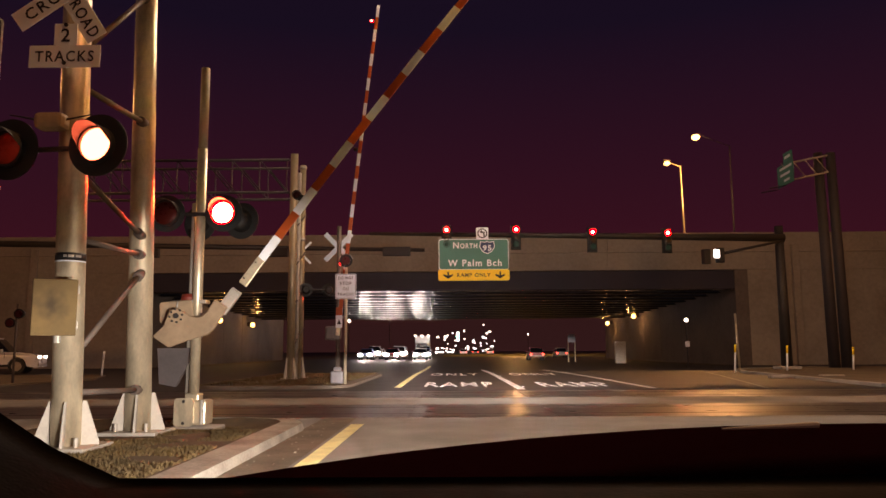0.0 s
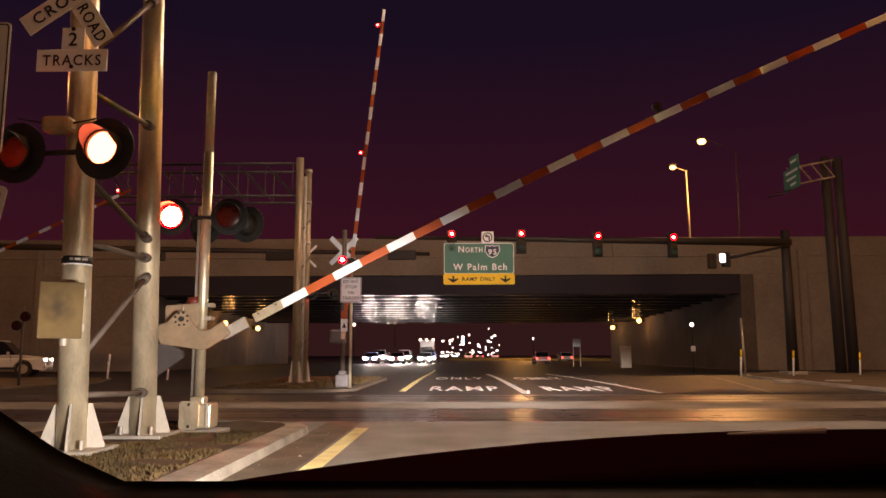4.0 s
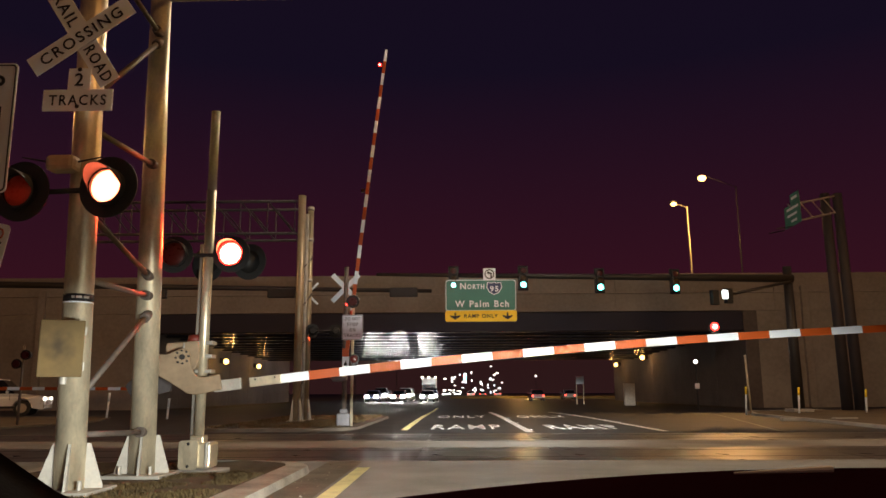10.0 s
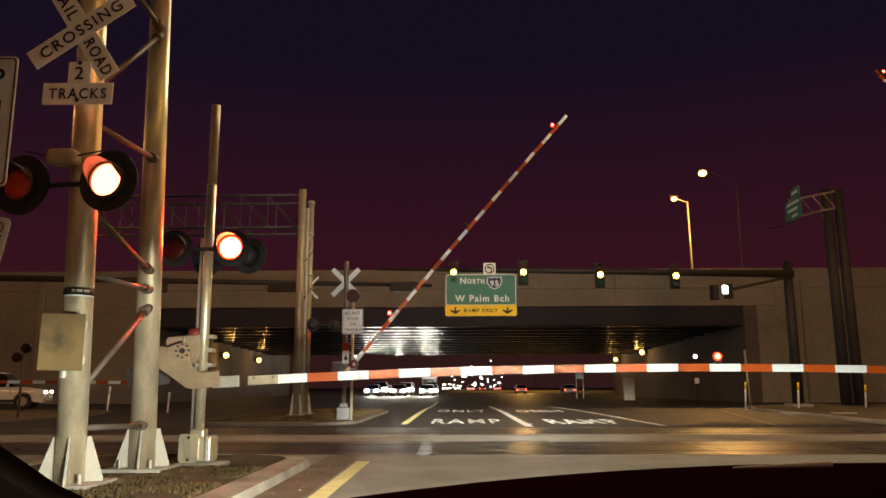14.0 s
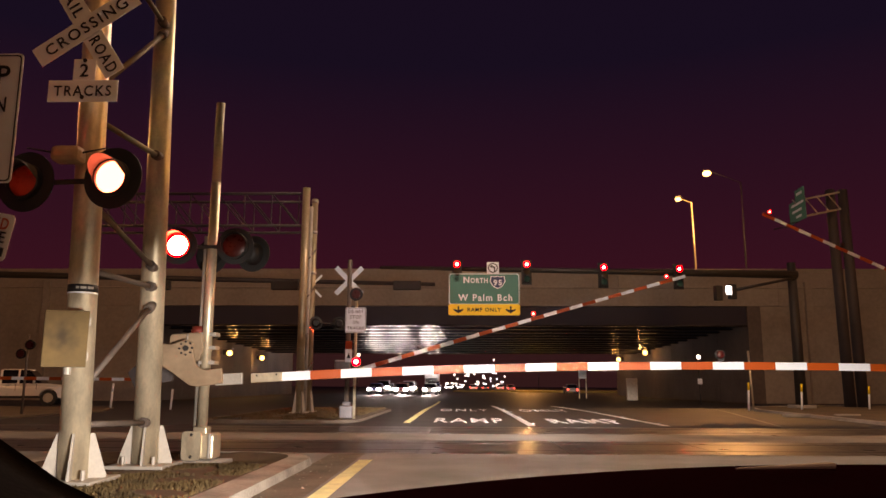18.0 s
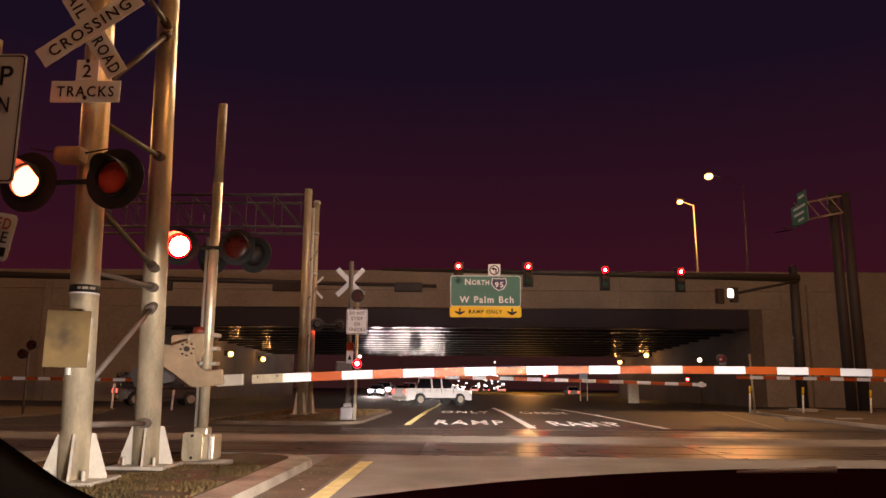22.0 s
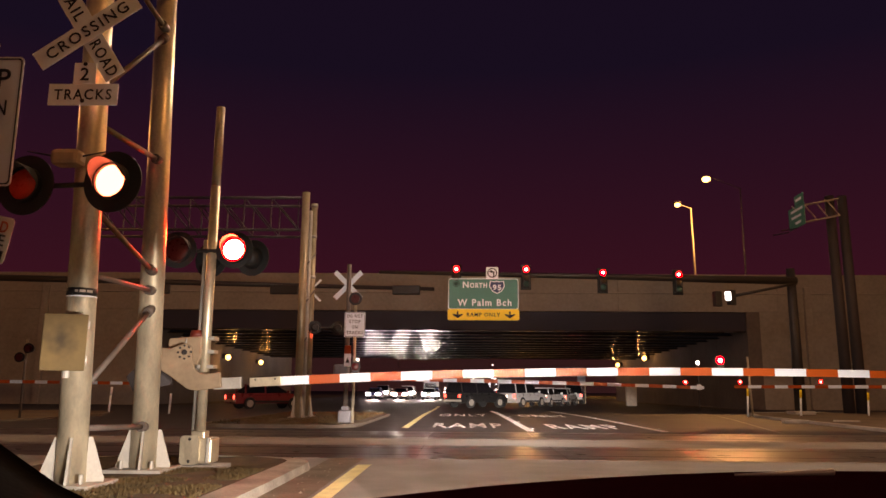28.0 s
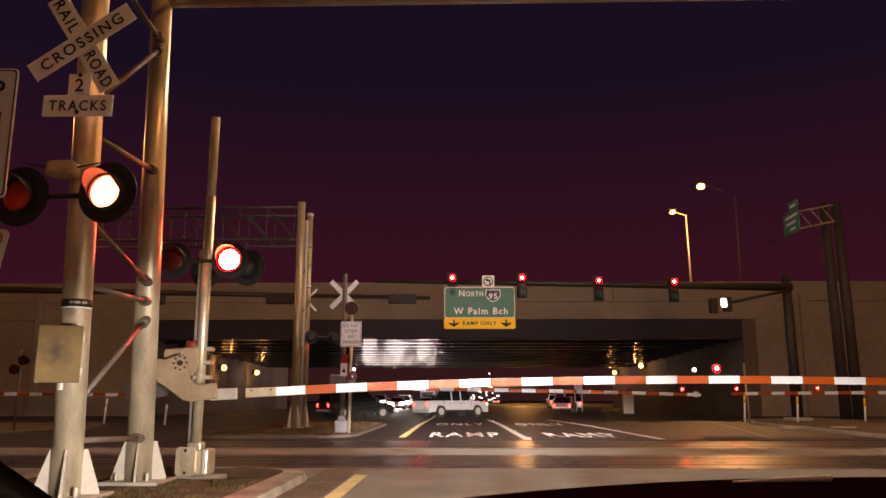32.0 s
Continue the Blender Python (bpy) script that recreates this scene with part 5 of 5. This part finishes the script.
# cross traffic that turns away under the overpass: kind, colour, moment at mid-crossing
TURNING = []
for kind, c, rgb, t0 in (("pickup", "white", (0.6, 0.58, 0.52), 21.9), ("suv", "dark grey", (0.04, 0.035, 0.035), 23.78), ("sedan", "silver", (0.32, 0.3, 0.28), 25.5), ("sedan", "white", (0.6, 0.58, 0.55), 26.2), ("suv", "silver", (0.42, 0.4, 0.38), 26.8), ("suv", "black", (0.03, 0.03, 0.03), 27.45), ("sedan", "red", (0.25, 0.03, 0.03), 29.1), ("pickup", "silver", (0.42, 0.4, 0.38), 31.68), ("suv", "black", (0.03, 0.03, 0.03), 32.45)):
    TURNING.append((vehicle("car" if kind != "pickup" else "pickup_truck", kind, c, rgb, c + " vehicle turning from the side street under the overpass"), t0))

GRASS_STRIP = mat("lit_dry_grass", (0.2, 0.15, 0.05), 0.9, 0, 0.4, 0.4, 0.5, 8)
# ---- far backdrop ----
rngb = random.Random(9)


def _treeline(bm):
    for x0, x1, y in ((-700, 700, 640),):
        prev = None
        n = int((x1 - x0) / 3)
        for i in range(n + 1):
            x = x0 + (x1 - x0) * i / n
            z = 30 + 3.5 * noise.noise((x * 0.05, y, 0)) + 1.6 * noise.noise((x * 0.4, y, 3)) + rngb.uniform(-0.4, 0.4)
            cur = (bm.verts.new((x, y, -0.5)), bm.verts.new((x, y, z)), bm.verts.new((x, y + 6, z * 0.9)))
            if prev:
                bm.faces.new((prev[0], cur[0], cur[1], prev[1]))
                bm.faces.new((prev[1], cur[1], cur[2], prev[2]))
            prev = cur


# the trees are given a weak maroon emission to lift the background
solid("backdrop", _treeline, mat("faintly_glowing_distance", (0.03, 0.035, 0.02), 0.95, emit=(0.017, 0.006, 0.006), power=1.0), "dark tree line in the distance with a faint maroon glow", "backdrop", "structure")

# ---- signal mast for the opposite lanes ----
lm = thing("signal_mast", pose(0, 0, 0), "dark signal mast arm with heads seen from behind", "signal mast")
bm = bmesh.new(); cyl(bm, (-31.0, 41, 0), (-31.0, 41, 8.5), 0.3, 0.22, 16); part("pole", bm, BLACK_METAL, lm, smooth=True)
bm = bmesh.new(); cyl(bm, (-31.0, 41, 7.1), (-1.4, 41, 6.45), 0.2, 0.1, 14); part("arm", bm, BLACK_METAL, lm, smooth=True)
for x in (-2.9, -9.5, -16.5):
    bm = bmesh.new(); bx(bm, x, 40.75, 6.35, 1.5, 0.3, 0.5, 0.05); part("signal_head", bm, BLACK, lm, "black signal head seen from behind")

# ---- far lights ----
rng = random.Random(4)
G_FARL = "distant street lights"
for x, y, z in ((4.5, 260, 5), (14, 330, 12), (-2, 240, 4.5), (-16, 200, 9.5), (18, 320, 5), (-20, 150, 7), (24, 240, 6), (2, 380, 6), (13, 420, 5)):
    w = thing("street_lamp", pose(x, y, -0.15), "distant street lamp along the road", "street lamp", G_FARL)
    bm = bmesh.new(); cyl(bm, (0, 0, 0), (0, 0, z), 0.1, None, 8); part("pole", bm, BLACK_METAL, w)
    bm = bmesh.new(); bmesh.ops.create_uvsphere(bm, u_segments=10, v_segments=6, radius=0.3, matrix=pose(0, 0, z)); part("globe", bm, HEAD_SOFT, w)
tall = thing("shop_sign", pose(2.6, 300, -0.15), "tall lit pylon sign far down the road", "shop sign", "distant lit shop signs")
for k_ in range(3):
    bm = bmesh.new(); bx(bm, 0, 0, 5.2 + 1.3 * k_, 1.1, 0.4, 1.0, 0.05); part("face", bm, WHITE_LIT if k_ != 1 else GREEN_LIT, tall)
bm = bmesh.new(); cyl(bm, (0, 0.1, 0), (0, 0.1, 7.6), 0.15, None, 8); part("post", bm, BLACK_METAL, tall)
solid("far_verge", lambda bm: _plate(bm, [(-1.5, 150), (17, 140), (60, 140), (60, 200), (-1.5, 190)], -0.3, 0.1), GRASS_STRIP, "lit strip of dry grass far along the road", "verge", "structure")
G_SHOP = "distant lit shop signs"
for i in range(44):
    y = rng.uniform(280, 480)
    x, z = y * rng.uniform(-0.02, 0.056), 1.0 + 9 * rng.random() ** 2.2
    c = rng.choice([WHITE_LIT, HEAD_SOFT, HEAD_SOFT, WHITE_LIT, HEAD_SOFT, HEAD_SOFT, RED_TAIL, WHITE_LIT])
    s = thing("shop_sign", pose(x, y, -0.15), "small lit shop sign far down the road", "shop sign", G_SHOP)
    bm = bmesh.new(); bx(bm, 0, 0, z, rng.uniform(0.4, 1.3), 0.3, rng.uniform(0.4, 0.9)); part("face", bm, c, s)
    bm = bmesh.new(); cyl(bm, (0, 0.1, 0), (0, 0.1, z), 0.08, None, 6); part("post", bm, BLACK_METAL, s)
ws = thing("roadside_sign", pose(12.2, 78, -0.15), "white roadside sign on two posts", "road sign")
bm = bmesh.new(); bx(bm, 0, 0, 2.35, 0.78, 0.04, 0.8, 0.01); part("plate", bm, WHITE_SHEET, ws)
for dx in (-0.35, 0.35):
    bm = bmesh.new(); cyl(bm, (dx, 0.05, 0), (dx, 0.05, 2.6), 0.05, None, 8); part("post", bm, GALV, ws)

for x, y, c, rgb in ((-3.8, 230, "white", (0.6, 0.6, 0.6)), (-0.4, 260, "silver", (0.5, 0.5, 0.5)), (-3.9, 290, "black", (0.03, 0.03, 0.03)), (-7.3, 250, "silver", (0.5, 0.5, 0.5)), (-0.2, 330, "white", (0.6, 0.6, 0.6))):
    vehicle("car", "sedan", c, rgb, c + " car far off with its headlights on", HEAD_FAR, RED_TAIL, pose(x, y, drop_of(y), 0, 0, -90))

# ---- the waiting car round the camera ----
own = thing("own_car", pose(0, 0, 0), "dark car bonnet and dashboard round the viewpoint", "car")


def _hood(bm):
    nx, ny = 26, 10
    vs = []
    for j in range(ny + 1):
        y = 0.95 + 1.35 * j / ny
        row = []
        for i in range(nx + 1):
            x = -1.0 + 3.0 * i / nx
            z = 0.935 - 0.1 * ((x - 0.75) / 1.2) ** 2 - 0.22 * max(0, (y - 1.3)) ** 1.6 - 0.05 * max(0, 1.3 - y)
            row.append(bm.verts.new((x, y, z)))
        vs.append(row)
    for j in range(ny):
        for i in range(nx):
            bm.faces.new((vs[j][i], vs[j][i + 1], vs[j + 1][i + 1], vs[j + 1][i]))
    bmesh.ops.solidify(bm, geom=bm.faces[:], thickness=0.02)


bm = bmesh.new(); _hood(bm); part("bonnet", bm, mat("dark_car_paint", (0.026, 0.006, 0.011), 0.85, 0.0, 0.1, 3, 0.0, 40, spec=0.0), own, "dark bonnet", True)


bm = bmesh.new(); bx(bm, 0.75, 1.6, 0.48, 1.75, 1.3, 0.5, 0.05); part("front_body", bm, paint("dark", (0.012, 0.008, 0.012)), own)
for wx in (-0.08, 1.58):
    bm = bmesh.new(); cyl(bm, (wx - 0.1, 1.7, 0.31), (wx + 0.1, 1.7, 0.31), 0.31, None, 20); part("wheel", bm, TYRE, own)


# thin white rod in place of the pale highlight seen on the bonnet
bm = bmesh.new(); cyl(bm, (0.42, 1.22, 0.938), (0.585, 1.26, 0.9395), 0.0015, 0.0055, 8); part("bonnet_glint", bm, WHITE_SHEET, own, "pale rod drawn for a highlight on the bonnet")


def _dash(bm):
    nx, ny = 30, 6
    vs = []
    for j in range(ny + 1):
        y = 0.42 + 0.33 * j / ny
        row = []
        for i in range(nx + 1):
            x = -0.75 + 1.9 * i / nx
            z = 0.943 - 0.05 * ((0.75 - y) / 0.33) ** 2 + 0.62 * max(0, -0.325 - x)
            row.append(bm.verts.new((x, y, z)))
        vs.append(row)
    for j in range(ny):
        for i in range(nx):
            bm.faces.new((vs[j][i], vs[j][i + 1], vs[j + 1][i + 1], vs[j + 1][i]))
    bmesh.ops.solidify(bm, geom=bm.faces[:], thickness=0.03)


bm = bmesh.new(); _dash(bm); part("dashboard", bm, mat("dash_plastic", (0.008, 0.006, 0.007), 0.65, 0, 0.2, 20, 0.1, 200, spec=0.08), own, "black moulded dashboard top", True)


# ---- what moves ----
def flip_rows(at, spans):
    """Rows that turn a lens cell: lit face forward within the spans, dark face forward outside them."""
    x, y, z = at
    state = 0 if any(a <= 0 < b for a, b in spans) else 180
    rows = [(0.0, pose(x, y, z, 0, 0, state))]
    for t in sorted({e for s in spans for e in s if 0.04 < e < 31.8}):
        if t - 0.05 > rows[-1][0]:
            rows.append((t - 0.04, pose(x, y, z, 0, 0, state)))
        rows.append((t, pose(x, y, z, 0, 0, state)))
        for k in (1, 2, 3):
            rows.append((t + k / 90, pose(x, y, z, 0, 0, state + 60 * k)))
        state += 180
        rows.append((t + 0.075, pose(x, y, z, 0, 0, state)))
    if rows[-1][0] < 32:
        rows.append((32.0, pose(x, y, z, 0, 0, state)))
    return rows


def swing(ob, base, keys, side):
    """A gate arm that turns round its shaft; keys are seconds and degrees above level."""
    walk(ob, [(t, pose(*base, 0, -side * a, 0)) for t, a in keys])


LANE_PATH = ((-60, -62.0, 38.5), (-38, -40.0, 38.5), (-26, -28.0, 39.5), (-16, -17.7, 42.5), (-8, -9.2, 49.0), (0, 0.0, 55.8), (4, 3.9, 59.6), (8, 7.1, 64.4), (12, 9.6, 70.3), (18, 11.9, 79.5), (26, 13.2, 91), (60, 14.2, 122), (90, 14.8, 150))


def on_path(s):
    for (s0, x0, y0), (s1, x1, y1) in zip(LANE_PATH, LANE_PATH[1:]):
        if s <= s1:
            f = (s - s0) / (s1 - s0)
            return Vector((x0 + (x1 - x0) * f, y0 + (y1 - y0) * f))
    return Vector(LANE_PATH[-1][1:])


START = ((-60, -20.2), (-4.6, -20.2), (-3.6, -18.8), (-2.9, -16.5), (-1.9, -12.0), (-0.9, -6.5), (0, 0))


def travel(dt, waits):
    """Way along the path, dt seconds after mid-crossing."""
    if dt < 0 and waits:
        return float(np.interp(dt, [a for a, _ in START], [b for _, b in START]))
    if dt < 0:
        return max(-55, 7.2 * dt)
    return 7.2 * dt - 0.62 * dt * dt if dt < 4 else 18.9 + 5.0 * (dt - 4)


def drive(ob, t0, waits=False):
    rows = []
    t = 0.0
    while t <= 32.01:
        s = travel(t - t0, waits) - 2.5
        a, b = on_path(s - 1.6), on_path(s + 1.6)
        c = (a + b) / 2
        rows.append((t, pose(c.x, c.y, drop_of(c.y), 0, 0, math.degrees(math.atan2(b.y - a.y, b.x - a.x)))))
        t += 0.5
    walk(ob, rows)
    for w, x, y, r in WHEELS[ob.name]:
        turns = [(0.0, pose(x, y, r))]
        first = max(0.0, t0 - 4.5)
        t, a0 = first + 0.065, travel(first - t0, waits)
        while t < min(32.0, t0 + 4.0):
            turns.append((t, pose(x, y, r, 0, math.degrees((travel(t - t0, waits) - a0) / r), 0)))
            t += 0.065
        if first > 0:
            turns.insert(1, (first, pose(x, y, r)))
        turns.append((32.0, turns[-1][1]))
        walk(w, turns)


def motions():
    swing(near_arm, PIV, ((0, 54.1), (1, 47.6), (2, 40.6), (3, 33.1), (3.5, 30.4), (5.5, 20.9), (6, 19.0), (7, 15.2), (8, 12.0), (9, 8.9), (9.5, 7.6), (11, 4.2), (11.7, 2.8), (13, 2.8), (17, 2.9), (19, 3.2), (23, 2.9), (28, 3.05), (32, 2.95)), 1)
    swing(far_arm, FAR_PIV, ((0, 84.1), (10.6, 84.1), (11.5, 80.5), (12, 74.5), (12.5, 67.3), (13, 60.2), (14, 50), (14.5, 45), (16.5, 27), (17, 22.8), (17.5, 19.3), (18, 16.6), (18.5, 13), (19, 9.6), (20, 4.2), (21, 0.6), (22, -0.6), (32, -0.6)), 1)
    swing(right_arm, RIGHT_PIV, ((0, 84), (10.6, 84), (12, 74), (14, 57), (16.5, 37), (17, 33), (18, 26), (19, 18.7), (20, 12.8), (21, 6), (22, 1), (23, 0), (32, 0)), -1)
    swing(left_arm, LEFT_PIV, ((0, 60), (2, 42), (4, 26), (6, 12), (8, 2), (9, 0), (32, 0)), 1)
    for ln, at, (start, beat), odd in FLIPS:
        spans = []
        t = start - beat * (2 if odd else 2.5)
        while t < 32.5:
            spans.append((t, t + beat / 2))
            t += beat
        walk(ln, flip_rows(at, spans))
    for ln, at, k in SIG:
        walk(ln, flip_rows(at, (((-1, 4.5), (14.9, 40)), ((10.58, 14.9),), ((4.5, 10.58),))[k]))
    walk(leaver, [(t, pose(x, y, drop_of(y), 0, 0, 90)) for t, x, y in ((0, 10.0, 92), (4, 10.2, 93), (8, 10.2, 95), (10, 10.3, 103), (12, 10.4, 115), (14, 10.4, 130), (17, 10.5, 156), (20, 10.5, 184), (24, 10.5, 224), (28, 10.5, 266), (32, 10.5, 310))])
    for ob, t0 in TURNING:
        drive(ob, t0, t0 < 22)


motions()
